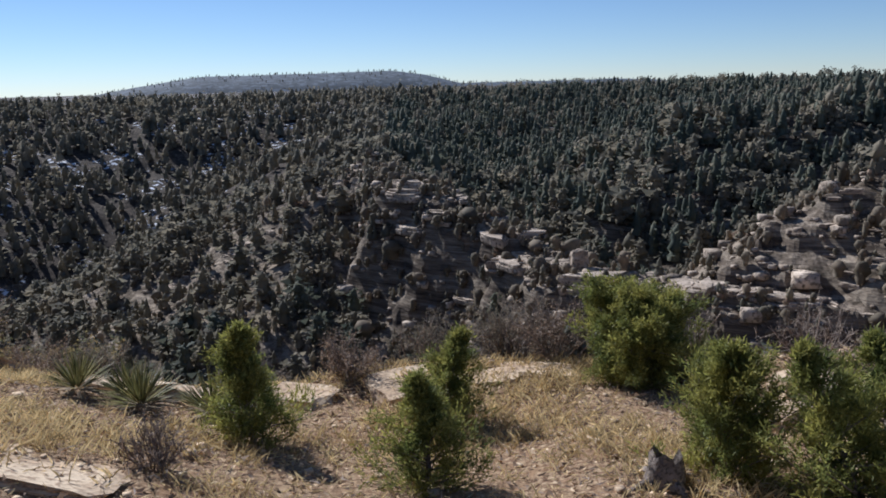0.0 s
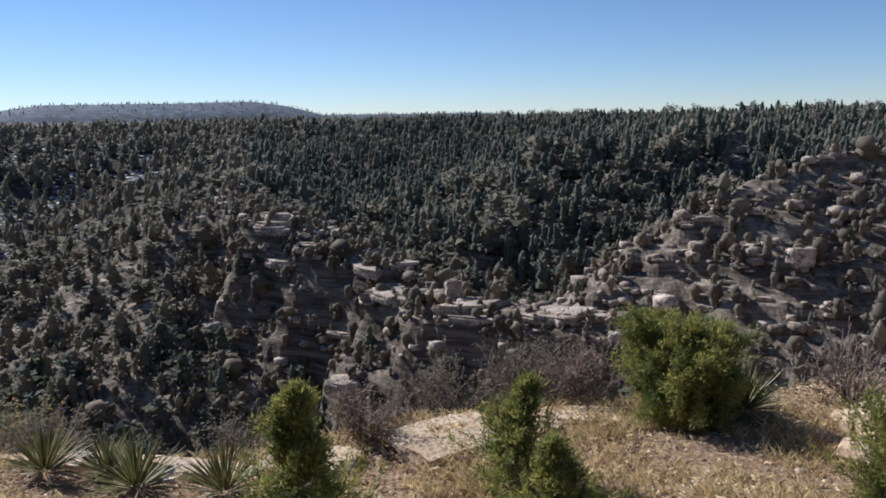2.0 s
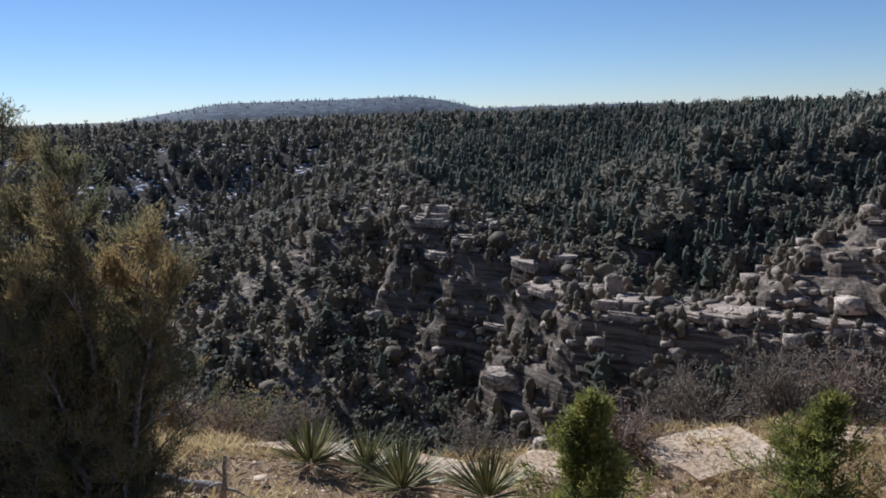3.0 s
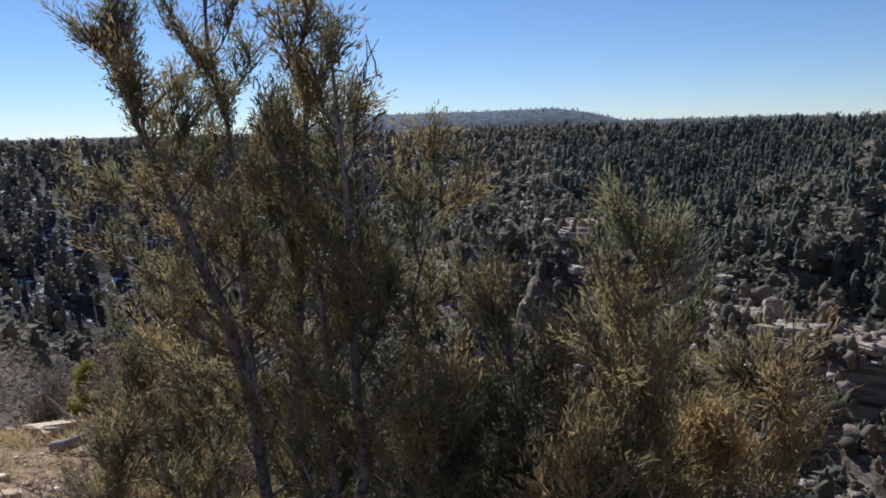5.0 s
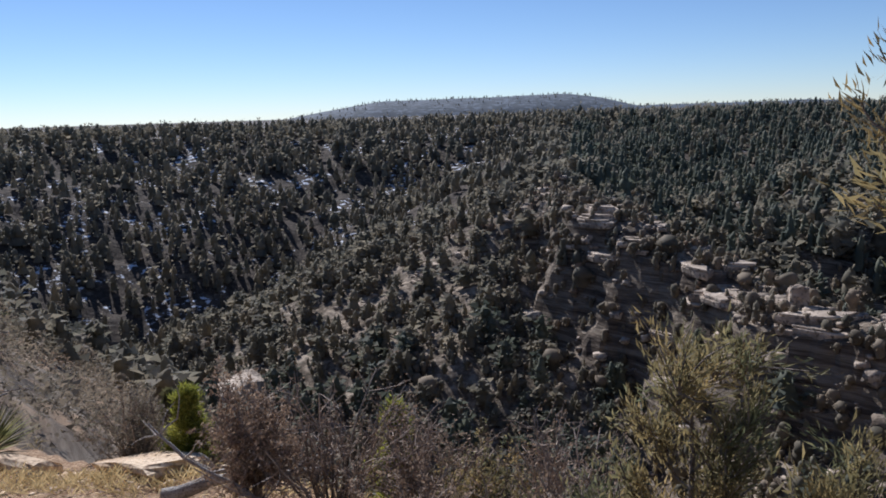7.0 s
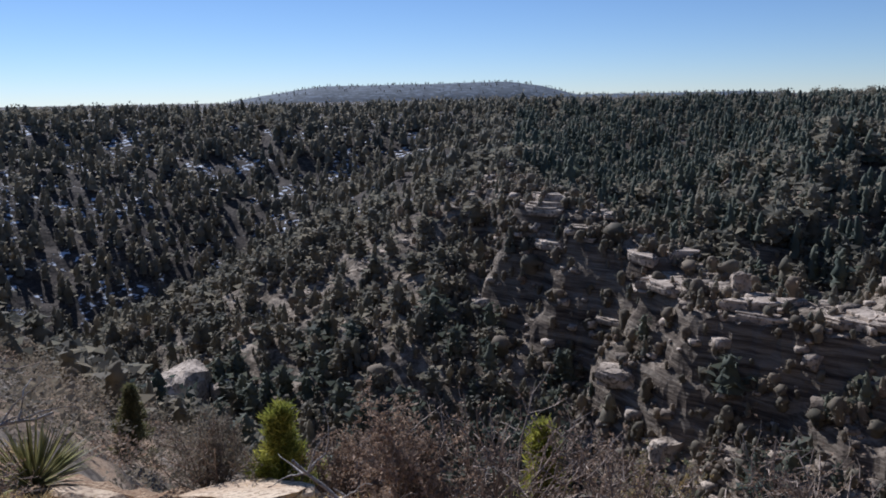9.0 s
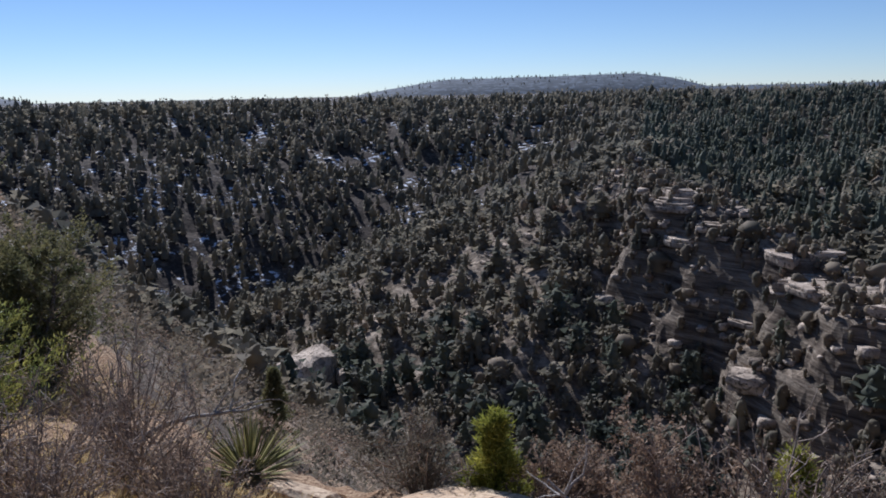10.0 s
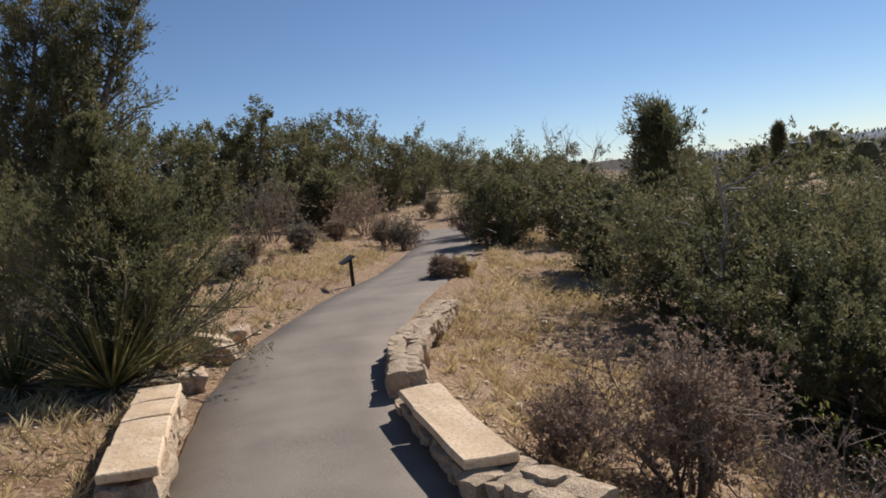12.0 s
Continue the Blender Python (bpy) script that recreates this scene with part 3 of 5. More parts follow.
def pine_template(seed, tiers, sides, slim, blunt=0.7, sprays=24):
    """A conifer one unit tall: a thin trunk, tiers of boughs that overhang one another, loose sprays."""
    r = np.random.RandomState(seed)
    g = Geo()
    for k in range(3):
        a0, a1 = k * 2.1, (k + 1) * 2.1
        g.add([(0.014 * math.cos(a0), 0.014 * math.sin(a0), -0.1), (0.014 * math.cos(a1), 0.014 * math.sin(a1), -0.1), (0, 0, 0.9)], [(0, 1, 2)])
    rows = []
    for q in range(tiers):
        h = 0.12 + 0.82 * q / tiers
        w = slim * (1.0 - h) ** blunt * min(1.0, 0.75 + h) * r.uniform(0.8, 1.15)
        rows += [(h, w * 0.78), (h + 0.6 / tiers, w * 0.5)]
    rows.append((0.95, slim * 0.12))
    crown_rings(g, r, rows, sides, 0.32)
    h = r.uniform(0.15, 0.93, sprays)
    a = r.uniform(0, 6.28, sprays)
    w = slim * (1.0 - h) ** blunt * np.minimum(1.0, 0.75 + h) * 0.6
    P = np.stack([np.cos(a) * w, np.sin(a) * w, h], -1)
    blades(g, r, P, np.stack([np.cos(a), np.sin(a), np.full(sprays, 0.1)], -1), slim * 0.6, 1, 0.4, 0.36)
    return np.concatenate(g.v), np.concatenate(g.f)


def bush_template(seed, n, tall, leaf=0.24, solid=True):
    """A rounded juniper one unit tall, lumpy, with loose leaf clumps."""
    r = np.random.RandomState(seed)
    g = Geo()
    if solid:
        rows = [(h, (0.26 / tall) * math.sqrt(max(0.06, 1 - (2.1 * (h - 0.42)) ** 2)) * r.uniform(0.8, 1.15)) for h in (0.0, 0.25, 0.5, 0.78)]
        crown_rings(g, r, rows, 5, 0.5)
    d = r.normal(0, 1, (n, 3))
    d /= np.linalg.norm(d, axis=1, keepdims=True)
    P = d * r.uniform(0.16, 0.40, (n, 1)) * (1.0 / tall, 1.0 / tall, 1.0) + (0, 0, 0.46) + r.normal(0, 0.03, (n, 3))
    blades(g, r, P, d + (0, 0, 0.3), leaf, 1, 0.6, 0.32)
    return np.concatenate(g.v), np.concatenate(g.f)


def scatter(name, templates, pts, heights, material, label, category, seed=1, squash=1.0):
    """Many plants in one mesh, each a turned and scaled template."""
    r = np.random.RandomState(seed)
    g = Geo()
    pick = r.randint(0, len(templates), len(pts))
    for ti, (tv, tf) in enumerate(templates):
        sel = np.where(pick == ti)[0]
        if not len(sel):
            continue
        a = r.uniform(0, 6.28, len(sel))
        ca, sa, hh = np.cos(a), np.sin(a), heights[sel]
        wd = hh * r.uniform(0.8, 1.25, len(sel)) * squash
        x = (tv[None, :, 0] * ca[:, None] - tv[None, :, 1] * sa[:, None]) * wd[:, None] + pts[sel, 0, None]
        y = (tv[None, :, 0] * sa[:, None] + tv[None, :, 1] * ca[:, None]) * wd[:, None] + pts[sel, 1, None]
        z = tv[None, :, 2] * hh[:, None] + pts[sel, 2, None]
        g.add(np.stack([x, y, z], -1).reshape(-1, 3), (tf[None] + (np.arange(len(sel)) * len(tv))[:, None, None]).reshape(-1, 3))
    return tagged(new(name, g.mesh(name, material, True)), label, category, kind="stuff")


def steepness(x, y, e=1.5):
    return np.hypot(terrain(x + e, y) - terrain(x - e, y), terrain(x, y + e) - terrain(x, y - e)) / (2 * e)


rs = np.random.RandomState(3)
FIRS = [pine_template(s + 70, 3, 6, 0.25 + 0.025 * (s % 4), 0.8, 14) for s in range(8)]
PINES = [pine_template(s, 4, 6, 0.27 + 0.035 * (s % 4), 0.6, 46) for s in range(10)]
FAR_PINES = [pine_template(s + 50, 2, 5, 0.25 + 0.035 * (s % 4), 0.6, 12) for s in range(8)]
PLATEAU_BUSHES = [bush_template(s + 90, 170, 0.8 + 0.1 * (s % 4), 0.11) for s in range(5)]
BUSHES = [bush_template(s + 20, 26, 0.85 + 0.12 * (s % 4), 0.15) for s in range(8)]
N = 14500
a_ = rs.uniform(radians(-108), radians(44), N)
r_ = np.sqrt(rs.uniform(60 ** 2, 640 ** 2, N))
px_, py_ = CX + r_ * np.sin(a_), CY + r_ * np.cos(a_)
pz_ = terrain(px_, py_)
_, u_ = far_height(px_, py_)
td_, _ = trail_distance(px_, py_)
onrock = rock_height(px_, py_) > pz_ - 3.0
st = steepness(px_, py_)
keep = (td_ > 25) & ~((a_ < radians(-60)) & (r_ < 170)) & (u_ > -0.3) & (rs.uniform(0, 1, N) < np.where(u_ > 0, 0.85, 0.6)) & (st < 1.6)
azd = np.degrees(a_)
tall = np.where(azd > 3, rs.uniform(5.5, 8.5, N), np.interp(r_, [100, 250, 500], [4.5, 7, 9]) * rs.uniform(0.6, 1.2, N))
tall *= np.where(rs.uniform(0, 1, N) < 0.03, 1.2, 1.0)
pts = np.stack([px_, py_, pz_], -1)
w = keep & ~onrock
scatter("canyon_woods", PINES, pts[w & (r_ < 260)], tall[w & (r_ < 260)], M_PINE, "dark green pine and fir woods on the canyon slopes", "woods", 1, 1.22)
scatter("far_woods", FAR_PINES, pts[w & (r_ >= 260)], tall[w & (r_ >= 260)], M_PINE, "dark green pine woods below the far rim", "woods", 6, 1.2)
# taller pines that stand out along the far rim
def round_pine_template(seed):
    """A ponderosa one unit tall: a bare stem with uneven rounded clumps on top."""
    r = np.random.RandomState(seed)
    g = Geo()
    tube(g, limb(r, (0, 0, -0.05), (0, 0, 1), 0.95, 5, 0.05), np.linspace(0.02, 0.006, 6), 4)
    for k in range(9):
        h = r.uniform(0.45, 0.95)
        c = np.array((r.normal(0, 0.11), r.normal(0, 0.11), h))
        d = r.normal(0, 1, (26, 3))
        blades(g, r, c + d * (0.05, 0.05, 0.03), d, 0.085, 1, 0.4, 0.4)
    return np.concatenate(g.v), np.concatenate(g.f)


ROUND_PINES = [round_pine_template(s + 300) for s in range(6)]
N7 = 200
a7 = rs.uniform(radians(-70), radians(42), N7)
rim7 = np.interp(np.degrees(a7), AZ_K, [330, 470, 560, 560, 530, 500, 470, 420, 300])
r7 = rim7 + rs.uniform(-60, 60, N7)
x7, y7 = CX + r7 * np.sin(a7), CY + r7 * np.cos(a7)
scatter("rim_pines", ROUND_PINES, np.stack([x7, y7, terrain(x7, y7)], -1), rs.uniform(6.5, 11, N7), M_PINE, "scattered taller round-topped pines along the far rim", "woods", 12)
# the dense dark firs in the side canyon
N6 = 3300
a6, r6 = rs.uniform(radians(-4), radians(40), N6), np.sqrt(rs.uniform(150 ** 2, 520 ** 2, N6))
fx6, fy6 = CX + r6 * np.sin(a6), CY + r6 * np.cos(a6)
fz6 = terrain(fx6, fy6)
_, u6 = far_height(fx6, fy6)
k6 = (rock_height(fx6, fy6) < fz6 - 3.0) & (u6 > 0) & (steepness(fx6, fy6) < 1.3)
scatter("fir_woods", FIRS, np.stack([fx6, fy6, fz6], -1)[k6], (rs.normal(8.2, 1.3, N6).clip(4.5, 11) * np.interp(r6, [150, 300], [0.8, 1.05]))[k6], M_FIR, "dense dark green firs filling a side canyon", "woods", 7)
N2 = 21000
a2, r2 = rs.uniform(radians(-50), radians(50), N2), np.sqrt(rs.uniform(78 ** 2, 260 ** 2, N2))
bx, by = CX + r2 * np.sin(a2), CY + r2 * np.cos(a2)
bz = terrain(bx, by)
td2, _ = trail_distance(bx, by)
rk = rock_height(bx, by) > bz - 3.0
grove = np.clip((fbm(bx / 9, by / 9) + 0.32) * 3.2, 0.3, 1) * np.where(bx > 44, 0.42, np.where(rk, 0.66, 1.0)) * np.where(ridge(bx, by, [(p[0], p[1], 0) for p in NOSE], 1.0) > -8, 0.4, 1.0)
k2 = (td2 > 12) & (-ridge(bx, by, NECK, 1.0) > 2.8) & (steepness(bx, by) < 4.5) & (rs.uniform(0, 1, N2) < np.where(rk, 1.0, 0.6) * grove)
bp_ = np.stack([bx, by, bz], -1)
hb = rs.uniform(1.0, 3.0, N2) * np.where(rs.uniform(0, 1, N2) < 0.12, 1.7, 1.0)
half = rs.uniform(0, 1, N2) < np.where(rk, 0.86, 0.45)
brown = half & rk & (rs.uniform(0, 1, N2) < np.where(ridge(bx, by, [(p[0], p[1], 0) for p in NOSE], 1.0) > -22, 0.5, 0.12))
scatter("brown_scrub", BUSHES, bp_[k2 & brown], hb[k2 & brown] * 0.8, M_DRYLEAF, "leafless brown oak scrub on rocky ledges", "scrub", 3)
half &= ~brown
scatter("juniper_scrub", BUSHES, bp_[k2 & half], hb[k2 & half], M_SCRUB, "olive juniper and pinyon scrub on rocky ledges", "scrub", 2)
scatter("pine_scrub", FAR_PINES, bp_[k2 & ~half], hb[k2 & ~half] * 1.25, M_PINE, "scattered small pines on rocky ledges", "scrub", 4, 1.15)

# larger pines at the foot of the cliffs
N8 = 1500
x8, y8 = rs.uniform(-75, 60, N8), rs.uniform(88, 160, N8)
z8 = terrain(x8, y8)
k8 = (z8 < -39) & (z8 > -78) & (steepness(x8, y8) < 3.2) & (rs.uniform(0, 1, N8) < np.clip(0.25 + 2 * fbm(x8 / 14, y8 / 14), 0.02, 0.28))
scatter("cliff_foot_pines", PINES, np.stack([x8, y8, z8], -1)[k8], rs.uniform(3.0, 7.5, N8)[k8], M_FIR, "dark green pines at the foot of the canyon cliffs", "woods", 14, 1.1)

# blocks of fallen and weathered rock on the ridges
ROCKS = []
for s in range(6):
    m_ = rock_mesh(s + 40, 1, 1, 1, M_CLIFF, 0.75, 1)
    v_ = np.array([tuple(v.co) for v in m_.vertices])
    f_ = np.array([(p.vertices[0], p.vertices[q], p.vertices[q + 1]) for p in m_.polygons for q in range(1, len(p.vertices) - 1)])
    ROCKS.append((v_, f_))
    bpy.data.meshes.remove(m_)
N3 = 9000
a3, r3 = rs.uniform(radians(-36), radians(48), N3), np.sqrt(rs.uniform(75 ** 2, 240 ** 2, N3))
qx, qy = CX + r3 * np.sin(a3), CY + r3 * np.cos(a3)
qz = terrain(qx, qy)
k3 = (rock_height(qx, qy) > qz - 1.5) & (rs.uniform(0, 1, N3) < 0.5)
scatter("canyon_boulders", ROCKS, np.stack([qx, qy, qz - 0.1], -1)[k3], (rs.gamma(1.5, 0.28, N3) + 0.25)[k3], M_CLIFF, "weathered limestone blocks strewn on canyon ledges", "boulders", 5, 1.7)

# ledges and single boulders that stand out
r_l = np.random.RandomState(44)


def ledge_mesh(seed, length, depth, height, layers):
    """A weathered outcrop: uneven flat beds of limestone, one set back on the other."""
    r = np.random.RandomState(seed)
    bm = bmesh.new()
    z = -height * 0.6
    n = 9
    a = np.arange(n) * 2 * np.pi / n + r.uniform(-0.24, 0.24, n)
    out = np.abs(np.cos(a)) ** 6 * 0.12 + r.uniform(0.66, 1.15, n)
    for k in range(layers):
        hgt = height * (1.6 if k == 0 else r.uniform(0.5, 1.0)) / layers * 1.3
        sx, sy = length * 0.5 * (1 - 0.13 * k), depth * 0.5 * (1 - 0.16 * k)
        ox, oy = r.normal(0, 0.05) * length, abs(r.normal(0, 0.06)) * depth
        jag = out * r.uniform(0.86, 1.14, n)
        rings = []
        for f, dz in ((0.93, 0), (1.0, hgt * 0.25), (1.02, hgt * 0.8), (0.95, hgt)):
            rings.append([bm.verts.new((ox + sx * jag[q] * f * math.cos(a[q]), oy + sy * jag[q] * f * math.sin(a[q]), z + dz + r.normal(0, hgt * 0.05))) for q in range(n)])
        for p, q in zip(rings, rings[1:]):
            for m in range(n):
                bm.faces.new((p[m], p[(m + 1) % n], q[(m + 1) % n], q[m]))
        bm.faces.new(rings[-1])
        z += hgt * 0.93
    me = bpy.data.meshes.new("ledge")
    bm.to_mesh(me)
    bm.free()
    me.materials.append(M_CLIFF)
    return me


def ledges(line, n, reach, size, label, layers=2):
    """Flat beds of limestone along a ridge, each lying along the slope."""
    for k in range(n):
        q = r_l.uniform(0, len(line) - 1.001)
        i0 = int(q)
        x, y = [line[i0][c] + (line[i0 + 1][c] - line[i0][c]) * (q - i0) for c in (0, 1)]
        x, y = x + r_l.normal(0, reach), y - abs(r_l.normal(0, reach))
        gx_, gy_ = at(x + 2, y) - at(x - 2, y), at(x, y + 2) - at(x, y - 2)
        w_ = size * r_l.uniform(0.5, 1.4)
        ob = new("rock_ledge", ledge_mesh(500 + k, w_, w_ * r_l.uniform(0.35, 0.6), w_ * r_l.uniform(0.10, 0.17), layers + r_l.randint(0, 2)))
        ob.matrix_basis = pose(x, y, at(x, y), 0, 0, math.degrees(math.atan2(gx_, -gy_)) + r_l.normal(0, 10))
        tagged(ob, label, "rock", "canyon ledges")


ledges(NECK, 34, 2.2, 7.0, "flat pale limestone ledge on a sunlit canyon neck")
ledges(EAST[1:5], 110, 11.0, 2.6, "pale limestone ledge on a sunny scrub slope")
ledges(NOSE[:4], 70, 5.0, 3.6, "pale limestone ledge on a rocky spur")
ledges(SPUR[:4], 34, 6.0, 7.0, "grey limestone ledge on a shaded spur")
ledges(SHELF, 16, 5.0, 7.0, "grey limestone ledge among firs")
for bx_, by_, w_, h_, sd_ in ((-80.7, 138.7, 12.5, 10.5, 61), (-73, 141, 5, 3.4, 62), (2.5, 133, 6.5, 3.4, 63), (72.5, 111, 4.0, 3.2, 64), (8.6, 118, 4.5, 4.0, 65)):
    stone("boulder", bx_, by_, w_, w_ * 0.75, h_, sd_, "huge pale limestone boulder below the spur", M_CLIFF, sd_ * 31, None, "canyon boulders", 0.45, 4, 0.15)
stone("rock_pinnacle", 21, 132, 2.6, 2.2, 4.2, 66, "small limestone pinnacle on the canyon neck", M_CLIFF, 20, None, "", 0.6, 4, 0.05)

# brown and olive scrub just below the rim
N5 = 1700
RIM_BUSHES = [bush_template(s + 130, 180, 0.8 + 0.1 * (s % 4), 0.095, False) for s in range(5)]
sx5, sy5 = rs.uniform(-80, 40, N5), rs.uniform(8, 80, N5)
sz5 = terrain(sx5, sy5)
d5, _ = trail_distance(sx5, sy5)
k5 = (d5 > 7.5) & (d5 < 70) & (sz5 < -1.2) & (steepness(sx5, sy5) < 2.2)
h5 = rs.uniform(0.7, 1.9, N5) * np.clip(0.4 + d5 / 22, 0.4, 1.5)
p5, m5 = np.stack([sx5, sy5, sz5], -1), rs.uniform(0, 1, N5) < 0.78
scatter("rim_scrub", RIM_BUSHES, p5[k5 & m5], h5[k5 & m5], M_SCRUB, "olive scrub on the slope below the rim", "scrub", 9, 1.2)
scatter("dry_scrub", RIM_BUSHES, p5[k5 & ~m5], h5[k5 & ~m5] * 0.8, M_DRYLEAF, "dry brown scrub on the slope below the rim", "scrub", 10, 1.2)

# woods on the near plateau, away from the canyon
N4 = 1500
wx4, wy4 = rs.uniform(-190, 60, N4), rs.uniform(-110, 90, N4)
d4, _ = trail_distance(wx4, wy4)
k4 = (((d4 < -13) & (d4 > -90)) | ((d4 > 5) & (d4 < 40) & (wx4 < -48))) & (np.hypot(wx4 + 5, wy4) > 26)
scatter("plateau_junipers", PLATEAU_BUSHES, np.stack([wx4, wy4, terrain(wx4, wy4)], -1)[k4], rs.uniform(1.6, 3.8, N4)[k4], M_JUNIPER_DARK, "dark junipers on the dry plateau beyond the trail", "woods", 8, 1.15)

# ---- distance: hills on the horizon ----
HILL_PINES = [pine_template(s + 80, 2, 5, 0.24, 0.6, 4) for s in range(4)]


def hill(name, cx, cy, top, wide, deep, label, seed, skyline=(0.2, 0.5, 0.74, 0.9, 0.93, 1, 0.74, 0.22)):
    g = np.linspace(-1, 1, 90)
    U, V = np.meshgrid(g, np.linspace(-1, 1, 24))
    h = np.interp(U, [-1, -0.82, -0.62, -0.49, 0.1, 0.59, 0.8, 1], skyline) * np.clip(1 - V ** 2, 0, 1) ** 0.7
    rot = math.atan2(cx, cy)
    hx, hy = U * wide, V * deep
    xx, yy = cx + hx * math.cos(rot) + hy * math.sin(rot), cy - hx * math.sin(rot) + hy * math.cos(rot)
    zz = -14 + (top + 14) * h + 5 * fbm(xx / 120, yy / 120) + 2.5 * vnoise(xx / 11, yy / 11)
    n_, m_ = U.shape
    a, b = np.meshgrid(np.arange(n_ - 1), np.arange(m_ - 1), indexing="ij")
    q = np.stack([a * m_ + b, a * m_ + b + 1, (a + 1) * m_ + b + 1, (a + 1) * m_ + b], -1).reshape(-1, 4)
    me = bpy.data.meshes.new(name)
    raw_mesh(me, np.stack([xx, yy, zz], -1).reshape(-1, 3), q)
    me.materials.append(M_FAR_HAZE)
    ob = tagged(new(name, me), label, "hill", kind="structure")
    r = np.random.RandomState(seed)
    sel = r.randint(0, n_ * m_, 500)
    tx, ty, tz = xx.ravel()[sel] + r.normal(0, 12, 500), yy.ravel()[sel] + r.normal(0, 12, 500), zz.ravel()[sel]
    scatter(name + "_trees", HILL_PINES, np.stack([tx, ty, tz - 1], -1), r.uniform(6, 11, 500), M_PINE, "thin pine woods on a distant hill", "woods", seed, 1.3)
    return ob


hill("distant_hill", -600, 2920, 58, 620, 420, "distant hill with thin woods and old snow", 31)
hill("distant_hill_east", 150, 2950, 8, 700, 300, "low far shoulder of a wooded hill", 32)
hill("distant_mesa", -1960, 1500, 18, 330, 260, "low mesa on the horizon, coloured haze blue", 33)
hill("distant_plateau", -2500, 900, 9, 700, 300, "flat plateau on the horizon, coloured haze blue", 34)

# ---- the paved trail ----
line = []
pts_ = [Vector(p) for p in TRAIL[:19]]
for p, q in zip(pts_, pts_[1:]):
    k_ = max(2, int((q - p).length / 0.3))
    line += [p.lerp(q, t / k_) for t in range(k_)]
for _ in range(6):
    line = [line[0]] + [(a + b * 2 + c) / 4 for a, b, c in zip(line, line[1:], line[2:])] + [line[-1]]
bm = bmesh.new()
rows_ = []
for q, p in enumerate(line):
    t = (line[min(q + 1, len(line) - 1)] - line[max(q - 1, 0)]).normalized()
    side = Vector((-t.y, t.x, 0))
    wl = 0.8 + 0.05 * noise.noise(p * 1.3) + 0.02 * noise.noise(p * 6)
    wr = 0.8 + 0.05 * noise.noise(p * 1.1 + Vector((9, 0, 0))) + 0.02 * noise.noise(p * 7)
    rows_.append([bm.verts.new(p + side * o + Vector((0, 0, z))) for o, z in ((-wr - 0.03, -0.07), (-wr, -0.002), (-0.4, 0.012), (0, 0.016), (0.4, 0.012), (wl, -0.002), (wl + 0.03, -0.07))])
for a, b in zip(rows_, rows_[1:]):
    for q in range(6):
        bm.faces.new((a[q], b[q], b[q + 1], a[q + 1])).smooth = True
bmesh.ops.recalc_face_normals(bm, faces=bm.faces[:])
me = bpy.data.meshes.new("trail")
bm.to_mesh(me)
bm.free()
me.materials.append(M_ASPHALT)
tagged(new("path", me), "narrow trail of worn grey asphalt", "path", kind="structure")


# ---- low stone walls with slab seats beside the trail ----
def slab_mesh(w, l, t, seed):
    bm = bmesh.new()
    bmesh.ops.create_cube(bm, size=1.0)
    bmesh.ops.subdivide_edges(bm, edges=bm.edges[:], cuts=3, use_grid_fill=True)
    for v in bm.verts:
        v.co = Vector((v.co.x * w, v.co.y * l, v.co.z * t))
        v.co += noise.noise_vector(v.co * 3 + Vector((seed, 0, 0))) * 0.014
        if abs(v.co.z) > t * 0.4:
            v.co.z += noise.noise(v.co * 9) * 0.003
    bmesh.ops.bevel(bm, geom=[e for e in bm.edges if e.calc_face_angle(0) > 0.8], offset=0.008, segments=1, affect="EDGES")
    me = bpy.data.meshes.new("cap_slab")
    bm.to_mesh(me)
    bm.free()
    me.materials.append(M_SLAB)
    return me


STONES = [rock_mesh(60 + q, 1, 1, 1, M_ROCK, 0.72, 2) for q in range(8)]


def stone_wall(ax, ay, bx_, by_, height, width, caps, seed, label, loose=0.0):
    """A dry-laid low wall from a to b; caps: (start, end) stretches, in metres, that carry a sawn slab."""
    r = np.random.RandomState(seed)
    L = math.hypot(bx_ - ax, by_ - ay)
    ob = thing("stone_wall", ax, ay, 0, label, "wall", "stone walls by the trail", math.degrees(math.atan2(by_ - ay, bx_ - ax)))
    low = height
    level, lay = 0.0, 0
    while level < low - 0.03:
        hgt = min(r.uniform(0.07, 0.12), low - level)
        for face in (-1, 1):
            u = -r.uniform(0, 0.1)
            while u < L:
                w_ = r.uniform(0.12, 0.3)
                st_ = part("stone", STONES[r.randint(8)], ob)
                st_.matrix_basis = pose(u + w_ / 2, face * width * 0.25 + r.normal(0, 0.012), level - 0.03, r.normal(0, 3), r.normal(0, 3), r.normal(0, 6)) @ Matrix.Diagonal((w_ * 0.98, width * 0.56, hgt * 1.35, 1))
                u += w_
        level += hgt
    for c0, c1 in caps:
        c = part("cap_slab", slab_mesh(c1 - c0, width * 1.08, 0.055, seed + c0), ob, "smooth sawn sandstone slab")
        c.matrix_basis = pose((c0 + c1) / 2, 0, height + 0.035, r.normal(0, 0.5), r.normal(0, 0.5), r.normal(0, 1))
    return ob

